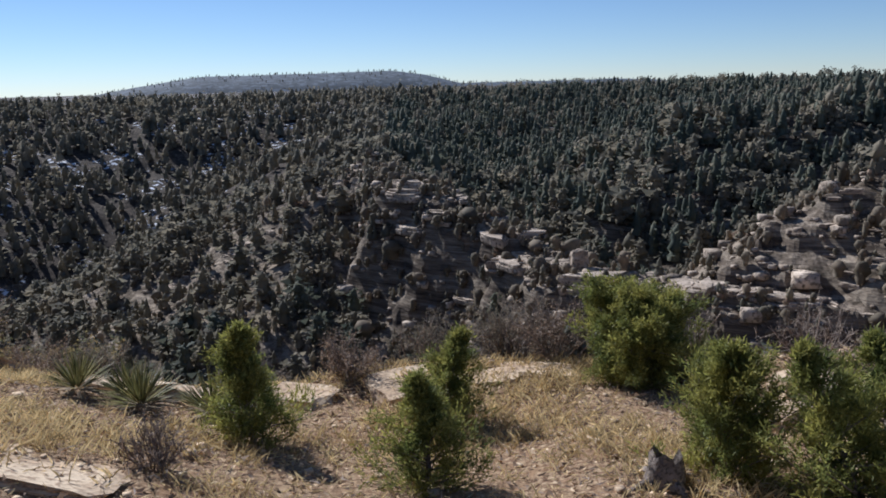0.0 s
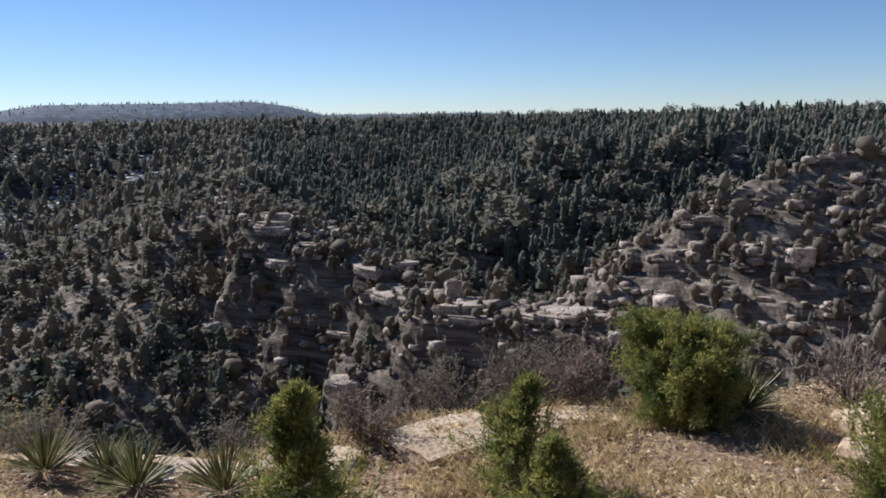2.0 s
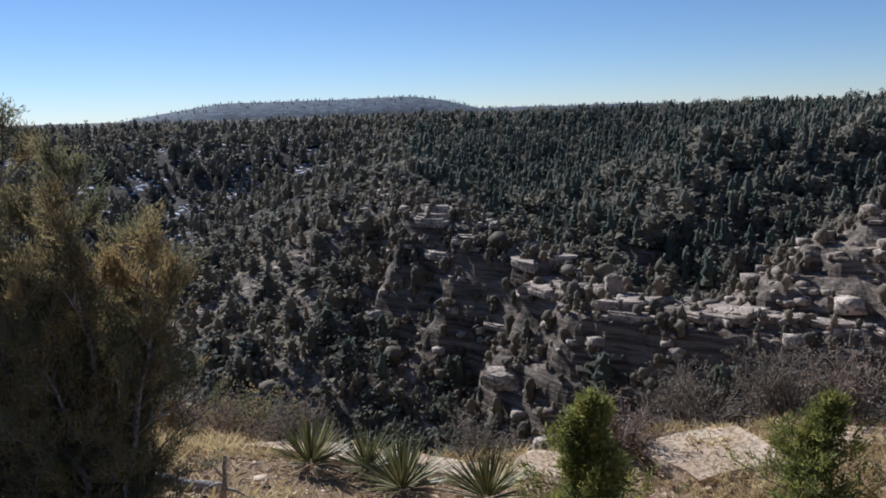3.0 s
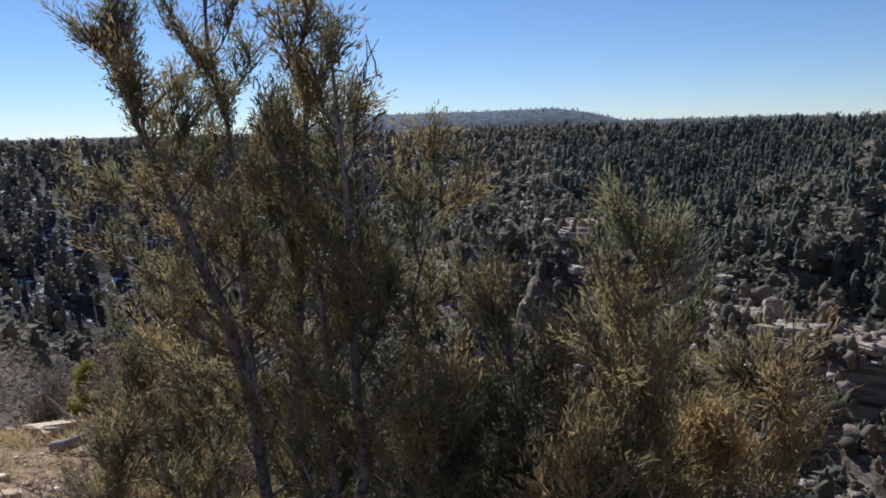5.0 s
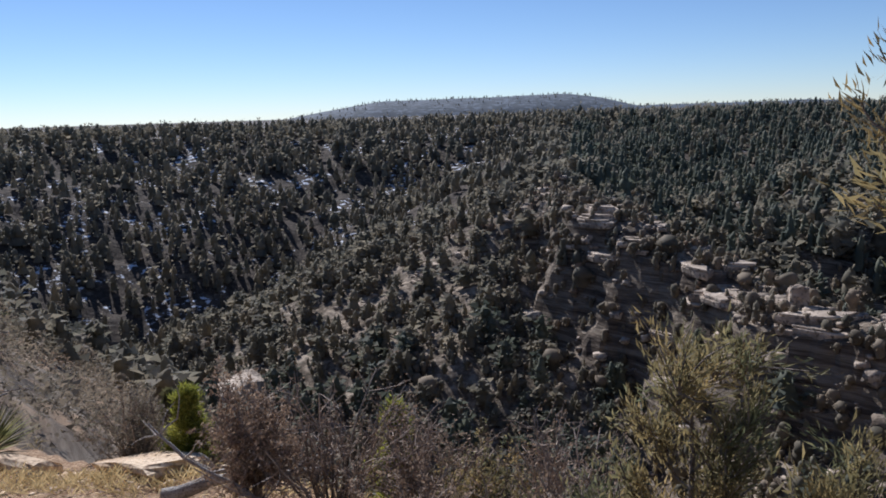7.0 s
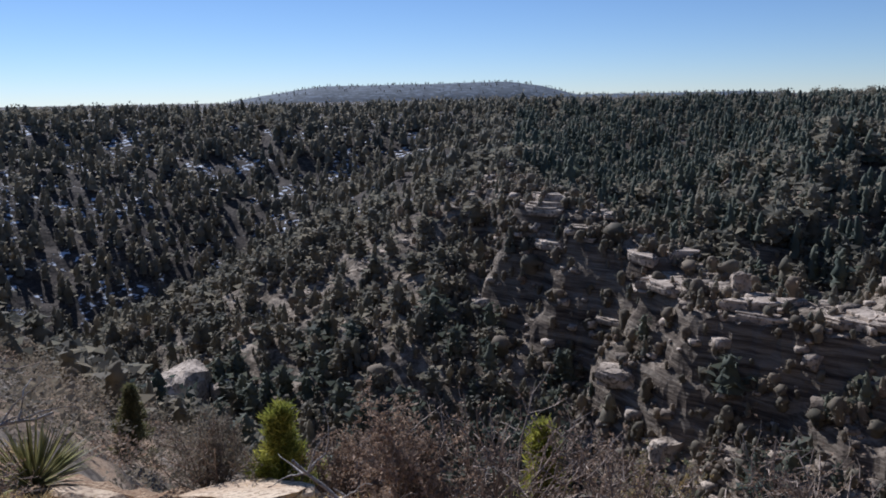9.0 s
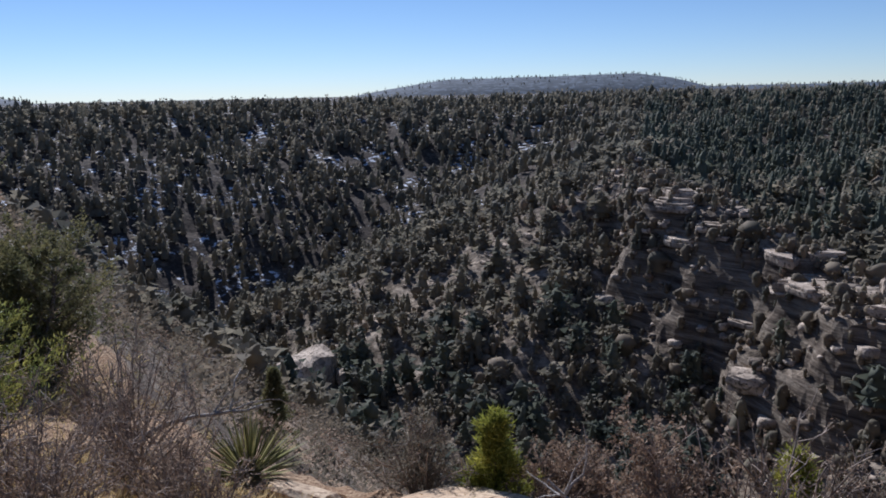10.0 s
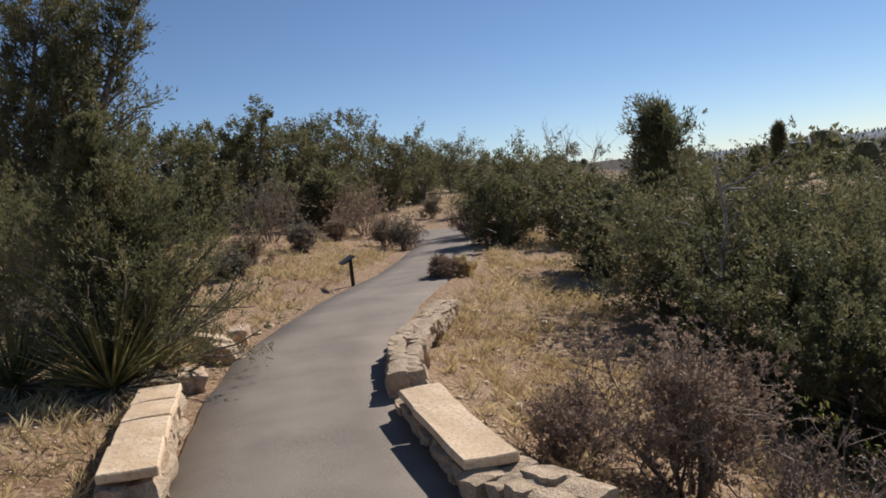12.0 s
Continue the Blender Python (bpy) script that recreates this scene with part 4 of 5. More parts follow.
stone_wall(-13.07, 5.34, -14.59, 5.24, 0.12, 0.27, [(0.0, 1.05), (1.08, 1.52)], 71, "low dry-stone wall capped with smooth tan sandstone slabs")
stone_wall(-13.58, 3.54, -15.53, 3.40, 0.19, 0.29, [(0.0, 0.52), (0.53, 1.02), (1.03, 1.5), (1.51, 1.95)], 72, "low dry-stone wall with a slab bench top on the trail edge")
stone_wall(-15.08, 5.21, -16.26, 5.38, 0.20, 0.28, [], 73, "rough low wall of pale stacked limestone")
stone_wall(-16.26, 5.38, -17.04, 5.60, 0.18, 0.28, [], 74, "rough low wall of pale stacked limestone")
stone_wall(-17.04, 5.60, -18.58, 6.22, 0.16, 0.28, [], 75, "rough low wall of pale stacked limestone")
stone_wall(-12.57, 5.62, -13.12, 5.36, 0.14, 0.34, [], 77, "crumbling low wall end of pale stacked limestone")
stone("wall_stone", -16.54, 3.48, 0.42, 0.24, 0.2, 5, "pale limestone edge stone beside the asphalt", None, 10)
stone("edge_stone", -18.07, 3.46, 0.55, 0.33, 0.22, 6, "pale limestone block on the trail edge", None, 60, group="edge stones")
stone("edge_stone", -17.59, 3.68, 0.4, 0.24, 0.22, 8, "pale limestone block on the trail edge", None, 50, group="edge stones")
stone("edge_stone", -18.54, 3.77, 0.38, 0.23, 0.22, 9, "pale limestone block on the trail edge", None, 0, group="edge stones")

# ---- the clearing on the rim ----
tree("young_juniper", -1.46, 5.66, 0.98, 0.46, "cone", 108, "young dark green juniper standing in dry grass", M_JUNIPER, limbs=80, tuft=0.045, dense=1.2)
tree("young_juniper", -0.15, 4.80, 0.78, 0.42, "cone", 102, "small yellow-green juniper in the rim clearing", M_JUNIPER, limbs=70, tuft=0.04, dense=1.2)
tree("young_juniper", -0.02, 6.28, 0.86, 0.42, "cone", 103, "small green juniper behind a smaller one", M_JUNIPER, limbs=70, tuft=0.043, dense=1.2)
tree("young_juniper", 1.68, 4.6, 0.86, 0.44, "column", 104, "young yellow-green juniper by a tree stump", M_JUNIPER, limbs=100, tuft=0.04, dense=1.4)
tree("young_juniper", 2.35, 3.95, 1.1, 0.95, "cone", 105, "broad yellow-green juniper bush in dry grass", M_JUNIPER, limbs=180, tuft=0.042, leaders=4, dense=1.4)
tree("pinyon", 1.72, 7.3, 0.98, 0.55, "round", 106, "dense green pinyon on the canyon rim", M_JUNIPER, limbs=240, tuft=0.045, leaders=4, dense=1.6)
yucca(-2.58, 6.36, 0.37, 201)
yucca(-3.22, 6.60, 0.34, 202)
yucca(-2.03, 6.50, 0.38, 203)
yucca(-2.86, 6.75, 0.3, 204)
yucca(2.32, 7.3, 0.45, 205)
shrub("shrub", -0.98, 7.55, 0.5, 0.38, 301, "grey bare shrub on the rim edge", leaf=M_DRYLEAF, per=1)
shrub("shrub", 0.60, 8.30, 0.85, 0.5, 302, "olive brown shrub on the rim edge", leaf=M_SCRUB, per=3)
shrub("shrub", 1.10, 8.00, 0.75, 0.5, 303, "grey bare shrub beside a dark pinyon", leaf=M_DRYLEAF, per=1)
shrub("shrub", -0.20, 8.40, 0.8, 0.4, 304, "olive brown shrub on the rim edge", leaf=M_SCRUB, per=3)
shrub("shrub", 2.40, 8.20, 0.7, 0.5, 305, "bare brown twiggy shrub on the rim")
shrub("shrub", 3.60, 7.60, 0.7, 0.5, 306, "bare brown twiggy shrub on the rim")
shrub("shrub", -4.60, 8.60, 0.8, 0.5, 307, "brown shrub with dry leaves on the rim", leaf=M_DRYLEAF, per=2)
shrub("shrub", -5.40, 8.40, 0.9, 0.5, 308, "bare brown shrub in dry grass", leaf=M_DRYLEAF, per=1)
shrub("shrub", -3.70, 7.80, 0.55, 0.45, 309, "low olive shrub on the rim", leaf=M_SCRUB, per=3)
shrub("shrub", -2.10, 8.00, 0.6, 0.4, 310, "grey-green shrub below the rim edge", leaf=M_SCRUB, per=3)
shrub("shrub", -1.75, 4.55, 0.35, 0.3, 311, "low bare grey twig bush in dry grass")
shrub("shrub", 3.40, 3.20, 0.5, 0.4, 312, "low bare grey twig bush in dry grass")
stone("rim_slab", -1.45, 7.2, 0.7, 0.4, 0.16, 401, "pale weathered limestone slab set in the rim soil", None, -30, group="rim slabs", blocky=0.7, sink=0.55)
stone("rim_slab", 0.35, 7.35, 0.6, 0.35, 0.13, 402, "pale weathered limestone slab set in the rim soil", None, 7, group="rim slabs", blocky=0.7, sink=0.55)
stone("rim_slab", 0.85, 7.5, 0.8, 0.4, 0.12, 403, "pale weathered limestone slab set in the rim soil", None, -16, group="rim slabs", blocky=0.7, sink=0.55)
stone("rim_slab", -0.28, 7.25, 0.85, 0.6, 0.14, 404, "pale weathered limestone slab set in the rim soil", None, 21, group="rim slabs", blocky=0.7, sink=0.55)
stone("rim_slab", -2.35, 7.25, 1.2, 0.5, 0.16, 405, "pale weathered limestone slab set in the rim soil", None, -2, group="rim slabs", blocky=0.7, sink=0.55)
stone("rim_slab", -3.3, 7.3, 1.3, 0.6, 0.16, 406, "pale weathered limestone slab set in the rim soil", None, -25, group="rim slabs", blocky=0.7, sink=0.55)
stone("rim_slab", -4.5, 8.3, 1.0, 0.55, 0.16, 407, "pale weathered limestone slab set in the rim soil", None, 12, group="rim slabs", blocky=0.7, sink=0.55)
stone("rim_slab", 2.9, 6.2, 0.55, 0.4, 0.42, 408, "pale weathered limestone slab set in the rim soil", None, -11, group="rim slabs", blocky=0.7, sink=0.15)
stone("rim_slab", 2.6, 6.0, 0.4, 0.35, 0.22, 409, "pale weathered limestone slab set in the rim soil", None, 26, group="rim slabs", blocky=0.7, sink=0.15)
stone("rim_slab", -2.45, 4.1, 1.2, 0.7, 0.06, 410, "pale weathered limestone slab set in the rim soil", None, 3, group="rim slabs", blocky=0.7, sink=0.8)
stone("rim_slab", -3.1, 4.0, 0.9, 0.6, 0.1, 411, "pale weathered limestone slab set in the rim soil", None, -20, group="rim slabs", blocky=0.7, sink=0.8)
stone("rim_slab", -9.7, 9.2, 1.3, 0.7, 0.14, 412, "pale weathered limestone slab set in the rim soil", None, 17, group="rim slabs", blocky=0.7, sink=0.8)
stone("rim_slab", -10.3, 9.3, 0.5, 0.35, 0.16, 413, "pale weathered limestone slab set in the rim soil", None, -6, group="rim slabs", blocky=0.7, sink=0.15)
stone("rim_slab", -9.0, 9.35, 1.0, 0.6, 0.14, 414, "pale weathered limestone slab set in the rim soil", None, -29, group="rim slabs", blocky=0.7, sink=0.8)
stone("rim_slab", 2.2, 7.4, 0.4, 0.3, 0.18, 415, "pale weathered limestone slab set in the rim soil", None, 8, group="rim slabs", blocky=0.7, sink=0.15)
stone("rim_slab", 3.4, 6.9, 0.7, 0.4, 0.14, 416, "pale weathered limestone slab set in the rim soil", None, -15, group="rim slabs", blocky=0.7, sink=0.15)

# ---- the junipers beside the trail ----
open_juniper("juniper", -4.36, 4.72, [(0, 0, -0.10, -0.04, 2.2, -0.1), (-0.05, -0.01, -0.36, -0.10, 1.95, 0.95), (0.03, 0.02, 0.10, 0.08, 1.75, 0.4)], 129, "tall slim juniper with rust-tipped foliage and grey trunks", M_JUNIPER_RUST, limbs=30, trunk_r=0.026)
open_juniper("juniper", -4.10, 4.64, [(0, 0, -0.06, -0.18, 2.02, -0.1), (0.02, -0.02, 0.05, -0.20, 1.92, -0.1), (0.06, 0.02, 0.24, -0.02, 1.66, -0.1)], 130, "slim rust-tipped juniper with dead inner twigs", M_JUNIPER_RUST, limbs=28, trunk_r=0.023, dead=0.22)
open_juniper("juniper", -3.45, 4.30, [(0, 0, 0.06, -0.12, 1.45, -0.1), (0.04, 0, 0.28, -0.02, 1.2, -0.1), (-0.04, 0.02, -0.22, 0.1, 1.24, -0.1), (0, 0.05, 0.1, 0.3, 1.15, -0.1), (0, -0.05, -0.06, -0.24, 1.08, -0.1), (-0.05, 0, -0.38, -0.05, 1.12, -0.1)], 112, "dense rust-tipped juniper bush beside the trail", M_JUNIPER_RUST, limbs=34, reach=0.38, count=11, dead=0.04, trunk_r=0.022)
open_juniper("juniper", -4.86, 5.08, [(0, 0, -0.05, 0.05, 1.38, -0.1), (0.02, 0, 0.2, -0.05, 1.15, -0.1), (-0.02, 0, -0.22, 0, 1.05, -0.1)], 113, "rust-tipped juniper bush below a taller juniper", M_JUNIPER_RUST, limbs=30, reach=0.36, trunk_r=0.022)
open_juniper("juniper", -4.66, 4.50, [(0, 0, -0.05, 0, 0.82, -0.1), (0.02, 0, 0.16, 0.05, 0.7, -0.1), (-0.02, 0, -0.18, 0.04, 0.64, -0.1)], 116, "low rust-tipped juniper bush beside the trail", M_JUNIPER_RUST, limbs=22, reach=0.3, trunk_r=0.016)
tree("juniper", -4.1, 5.0, 1.25, 0.45, "column", 114, "dark green juniper bush behind a slim juniper", M_JUNIPER_DARK, limbs=140, tuft=0.026, leaders=3, dense=1.6)
tree("juniper", -3.78, 4.62, 1.3, 0.46, "round", 115, "dense dark green juniper bush between rust-tipped ones", M_JUNIPER_DARK, limbs=200, tuft=0.018, leaders=4, dense=2.2, wide=0.2)
shrub("shrub", -5.60, 5.60, 0.6, 0.4, 321, "bare reddish twig bush at the trail side", leaf=M_DRYLEAF, per=1)
shrub("shrub", -7.10, 8.70, 1.1, 0.6, 322, "bare pinkish brown shrub by a fallen log", leaf=M_DRYLEAF, per=1)
shrub("shrub", -6.40, 8.60, 0.8, 0.5, 323, "brown shrub with dry leaves on the rim", leaf=M_DRYLEAF, per=2)
shrub("shrub", -6.10, 7.60, 0.5, 0.4, 324, "low dry-leaved brown shrub", leaf=M_DRYLEAF, per=2)

# ---- the rim farther along ----
tree("yellow_pine_sapling", -8.92, 9.87, 0.85, 0.3, "cone", 121, "bright yellow-green pine sapling on the rim edge", M_YELLOW, limbs=42, tuft=0.062, dense=1.3, wide=0.1)
tree("yellow_pine_sapling", -6.77, 9.34, 1.0, 0.34, "cone", 122, "yellow-green pine sapling among brown shrubs", M_YELLOW, limbs=42, tuft=0.062, dense=1.3, wide=0.1)
tree("pine_sapling", -25.8, 34.2, 3.6, 1.0, "cone", 124, "olive pine on the slope below the rim", M_JUNIPER_DARK, limbs=80, tuft=0.16, dense=1.3, wide=0.16)
shrub("shrub", -7.62, 8.60, 0.92, 0.16, 331, "tall brown shrub with dry leaves on the rim", stems=13, leaf=M_DRYLEAF, per=9, leaf_size=0.03)
shrub("shrub", -8.05, 9.70, 0.5, 0.4, 332, "brown shrub with dry leaves below the rim", leaf=M_DRYLEAF, per=5, leaf_size=0.03)
shrub("shrub", -5.60, 9.10, 0.9, 0.5, 333, "rust-leaved shrub on the rim edge", leaf=M_JUNIPER_RUST, per=7)
shrub("shrub", -4.50, 9.00, 0.95, 0.5, 334, "rust-leaved shrub on the rim edge", leaf=M_JUNIPER_RUST, per=9, leaf_size=0.03)
shrub("shrub", -6.15, 9.30, 0.9, 0.45, 335, "low rust-leaved shrub on the rim edge", leaf=M_JUNIPER_RUST, per=7)
shrub("shrub", -8.40, 9.90, 0.8, 0.4, 336, "grey brown shrub on the rim edge", leaf=M_DRYLEAF, per=5, leaf_size=0.03)
shrub("shrub", -9.60, 10.00, 0.8, 0.4, 337, "olive shrub on the rim edge", leaf=M_SCRUB, per=3)
shrub("shrub", -3.90, 8.80, 0.8, 0.45, 338, "olive leafy shrub on the rim edge", leaf=M_SCRUB, per=9)
shrub("shrub", -5.10, 9.35, 0.95, 0.45, 339, "olive leafy shrub on the rim edge", leaf=M_SCRUB, per=9)
yucca(-10.9, 9.5, 0.55, 211, 210)
shrub("shrub", -12.10, 7.40, 0.75, 0.65, 341, "bare pinkish grey twig thicket on the slope", leaf=M_DRYLEAF, per=1, stems=28, leaf_size=0.022)
shrub("shrub", -11.60, 8.00, 0.75, 0.65, 342, "bare pinkish grey twig thicket on the slope", leaf=M_DRYLEAF, per=1, stems=28, leaf_size=0.022)
shrub("shrub", -11.10, 8.70, 0.65, 0.6, 343, "bare pinkish grey twig thicket on the slope", leaf=M_DRYLEAF, per=1, stems=28, leaf_size=0.022)
shrub("shrub", -12.60, 8.30, 0.95, 0.7, 344, "bare pinkish grey twig thicket on the slope", leaf=M_DRYLEAF, per=1, stems=28, leaf_size=0.022)
shrub("shrub", -12.90, 7.00, 0.7, 0.55, 345, "bare pinkish grey twig thicket on the slope", leaf=M_DRYLEAF, per=1, stems=28, leaf_size=0.022)
shrub("shrub", -11.00, 7.60, 0.60, 0.6, 346, "bare pinkish grey twig thicket on the slope", leaf=M_DRYLEAF, per=1, stems=26, leaf_size=0.022)
shrub("shrub", -12.00, 6.70, 0.55, 0.6, 347, "bare pinkish grey twig thicket on the slope", leaf=M_DRYLEAF, per=1, stems=26, leaf_size=0.022)
shrub("shrub", -10.50, 8.30, 0.50, 0.6, 348, "bare pinkish grey twig thicket on the slope", leaf=M_DRYLEAF, per=1, stems=26, leaf_size=0.022)
shrub("shrub", -11.70, 7.10, 0.50, 0.6, 349, "bare pinkish grey twig thicket on the slope", leaf=M_DRYLEAF, per=1, stems=26, leaf_size=0.022)
shrub("shrub", -12.50, 10.00, 1.25, 0.8, 351, "tall bleached bare shrub above the canyon", stems=24)
shrub("shrub", -11.80, 9.20, 0.9, 0.6, 352, "brown bare shrub above the canyon", leaf=M_DRYLEAF, per=1)
shrub("shrub", -13.50, 6.60, 1.05, 0.6, 353, "brown shrub with small grey-brown leaves", leaf=M_DRYLEAF, per=10, stems=30)
shrub("shrub", -13.70, 5.95, 0.4, 0.4, 354, "low dark brown shrub in dry grass", leaf=M_DRYLEAF, per=2)
shrub("shrub", -14.60, 6.30, 0.4, 0.45, 355, "low dark brown shrub in dry grass", leaf=M_DRYLEAF, per=2)
tree("juniper", -19.0, 10.4, 1.95, 2.7, "round", 131, "broad old dark juniper on the canyon slope", M_JUNIPER_DARK, limbs=360, tuft=0.050, leaders=8, dense=1.5, bare=0.1, wide=0.24)
tree("juniper", -16.6, 10.0, 1.95, 2.0, "round", 132, "broad dark juniper with dead inner branches", M_JUNIPER_DARK, limbs=320, tuft=0.048, leaders=7, dense=1.5, bare=0.08, wide=0.24)
tree("juniper", -15.0, 9.0, 1.5, 0.9, "round", 133, "dark shaded juniper bush under a larger juniper", M_JUNIPER_DARK, limbs=190, tuft=0.042, leaders=4, dense=1.4, wide=0.3)
tree("juniper", -15.7, 11.9, 2.2, 1.35, "round", 134, "dense green juniper at the canyon edge", M_JUNIPER_DARK, limbs=210, tuft=0.042, leaders=4, dense=1.4, wide=0.3)
tree("young_juniper", -13.43, 9.05, 1.55, 1.15, "cone", 135, "young yellow-green juniper in front of dark ones", M_JUNIPER, limbs=150, tuft=0.05, dense=1.4)

# ---- along the trail ahead ----
tree("young_juniper", -16.75, 3.0, 2.5, 1.3, "cone", 141, "dark green juniper with yellowish tips beside a yucca", M_JUNIPER_DARK, limbs=320, tuft=0.05, dense=1.5)
tree("juniper", -21.91, 1.00, 5.0, 1.6, "open", 142, "tall open grey-green juniper behind smaller ones", M_JUNIPER_DARK, limbs=220, tuft=0.1, leaders=4, bare=0.3)
tree("juniper", -19.85, 1.11, 1.9, 1.3, "round", 143, "dark juniper bush in dry grass", M_JUNIPER_DARK, limbs=130, tuft=0.053, leaders=3, dense=1.55)
yucca(-16.21, 2.90, 0.85, 221, 190)
yucca(-16.39, 2.11, 0.7, 222, 130)
tree("juniper", -37.12, 0.62, 4.7, 2.0, "round", 151, "dark green juniper on the dry grassy bank", M_JUNIPER_DARK, limbs=127, tuft=0.109, leaders=5, bare=0.03, dense=0.45, wide=0.34, group='junipers on the bank')
tree("juniper", -41.28, 1.72, 4.6, 1.9, "round", 152, "dark green juniper on the dry grassy bank", M_JUNIPER_DARK, limbs=127, tuft=0.109, leaders=5, bare=0.03, dense=0.45, wide=0.34, group='junipers on the bank')
tree("juniper", -36.37, 3.34, 5.2, 1.5, "round", 153, "dark green juniper on the dry grassy bank", M_JUNIPER_DARK, limbs=127, tuft=0.109, leaders=5, bare=0.03, dense=0.45, wide=0.34, group='junipers on the bank')
tree("juniper", -39.40, 4.75, 4.8, 2.2, "round", 154, "dark green juniper on the dry grassy bank", M_JUNIPER_DARK, limbs=127, tuft=0.109, leaders=5, bare=0.03, dense=0.45, wide=0.34, group='junipers on the bank')
tree("juniper", -42.33, 6.62, 5.1, 2.4, "round", 155, "dark green juniper on the dry grassy bank", M_JUNIPER_DARK, limbs=127, tuft=0.109, leaders=5, bare=0.03, dense=0.45, wide=0.34, group='junipers on the bank')
tree("juniper", -47.13, 9.09, 4.4, 2.4, "round", 156, "dark green juniper on the dry grassy bank", M_JUNIPER_DARK, limbs=127, tuft=0.109, leaders=5, bare=0.03, dense=0.45, wide=0.34, group='junipers on the bank')
tree("juniper", -54.82, 11.85, 4.0, 2.2, "round", 157, "dark green juniper on the dry grassy bank", M_JUNIPER_DARK, limbs=127, tuft=0.109, leaders=5, bare=0.03, dense=0.45, wide=0.34, group='junipers on the bank')
tree("juniper", -66.13, 16.62, 4.2, 2.8, "round", 158, "dark green juniper on the dry grassy bank", M_JUNIPER_DARK, limbs=127, tuft=0.109, leaders=5, bare=0.03, dense=0.45, wide=0.34, group='junipers on the bank')
tree("juniper", -33.24, 1.80, 2.3, 1.4, "round", 159, "dark green juniper on the dry grassy bank", M_JUNIPER_DARK, limbs=127, tuft=0.109, leaders=5, bare=0.03, dense=0.45, wide=0.34, group='junipers on the bank')
tree("juniper", -36.38, 5.67, 2.2, 1.4, "round", 160, "dark green juniper on the dry grassy bank", M_JUNIPER_DARK, limbs=127, tuft=0.109, leaders=5, bare=0.03, dense=0.45, wide=0.34, group='junipers on the bank')
shrub("shrub", -31.39, 3.88, 1.8, 1.1, 361, "dark olive brown shrub in dry grass", leaf=M_SCRUB, per=3, leaf_size=0.06, stems=18)
shrub("shrub", -33.31, 6.67, 1.6, 1.0, 362, "dark olive brown shrub in dry grass", leaf=M_DRYLEAF, per=3, leaf_size=0.06, stems=18)
shrub("shrub", -29.22, 7.24, 0.9, 0.5, 363, "dark olive brown shrub in dry grass", leaf=M_SCRUB, per=3, leaf_size=0.06, stems=18)
shrub("shrub", -25.37, 3.62, 0.7, 0.5, 364, "dark olive brown shrub in dry grass", leaf=M_DRYLEAF, per=3, leaf_size=0.06, stems=18)
shrub("shrub", -28.40, 4.76, 0.7, 0.4, 365, "dark olive brown shrub in dry grass", leaf=M_SCRUB, per=3, leaf_size=0.06, stems=18)
shrub("shrub", -31.37, 5.72, 0.7, 0.4, 366, "dark olive brown shrub in dry grass", leaf=M_DRYLEAF, per=3, leaf_size=0.06, stems=18)
shrub("shrub", -23.35, 3.36, 0.5, 0.4, 367, "dark olive brown shrub in dry grass", leaf=M_SCRUB, per=3, leaf_size=0.06, stems=18)
shrub("shrub", -30.27, 6.85, 0.8, 0.5, 368, "dark olive brown shrub in dry grass", leaf=M_DRYLEAF, per=3, leaf_size=0.06, stems=18)
shrub("shrub", -42.88, 10.46, 1.0, 0.7, 369, "dark olive brown shrub in dry grass", leaf=M_SCRUB, per=3, leaf_size=0.06, stems=18)
shrub("shrub", -21.20, 2.38, 0.6, 0.5, 370, "dark olive brown shrub in dry grass", leaf=M_DRYLEAF, per=3, leaf_size=0.06, stems=18)
shrub("shrub", -18.01, 1.93, 0.6, 0.5, 371, "dark olive brown shrub in dry grass", leaf=M_SCRUB, per=3, leaf_size=0.06, stems=18)
tree("juniper", -31.43, 11.13, 2.9, 1.9, "round", 171, "dark green juniper crowding the trail edge", M_JUNIPER_DARK, limbs=110, tuft=0.073, leaders=5, bare=0.03, dense=0.52, wide=0.32, group='junipers by the trail')
tree("juniper", -27.75, 9.46, 1.9, 1.2, "round", 172, "dark green juniper crowding the trail edge", M_JUNIPER_DARK, limbs=110, tuft=0.073, leaders=5, bare=0.03, dense=0.52, wide=0.32, group='junipers by the trail')
tree("juniper", -28.20, 11.35, 2.2, 1.5, "round", 173, "dark green juniper crowding the trail edge", M_JUNIPER_DARK, limbs=110, tuft=0.073, leaders=5, bare=0.03, dense=0.52, wide=0.32, group='junipers by the trail')
tree("juniper", -37.78, 14.26, 3.0, 1.6, "round", 174, "dark green juniper crowding the trail edge", M_JUNIPER_DARK, limbs=110, tuft=0.073, leaders=5, bare=0.03, dense=0.52, wide=0.32, group='junipers by the trail')
tree("juniper", -23.32, 10.14, 1.8, 1.3, "round", 175, "dark green juniper crowding the trail edge", M_JUNIPER_DARK, limbs=110, tuft=0.073, leaders=5, bare=0.03, dense=0.52, wide=0.32, group='junipers by the trail')
tree("juniper", -41.50, 12.18, 2.3, 1.3, "round", 176, "dark green juniper crowding the trail edge", M_JUNIPER_DARK, limbs=110, tuft=0.073, leaders=5, bare=0.03, dense=0.52, wide=0.32, group='junipers by the trail')
tree("juniper", -29.39, 13.72, 2.1, 1.6, "round", 177, "dark green juniper crowding the trail edge", M_JUNIPER_DARK, limbs=110, tuft=0.073, leaders=5, bare=0.03, dense=0.52, wide=0.32, group='junipers by the trail')
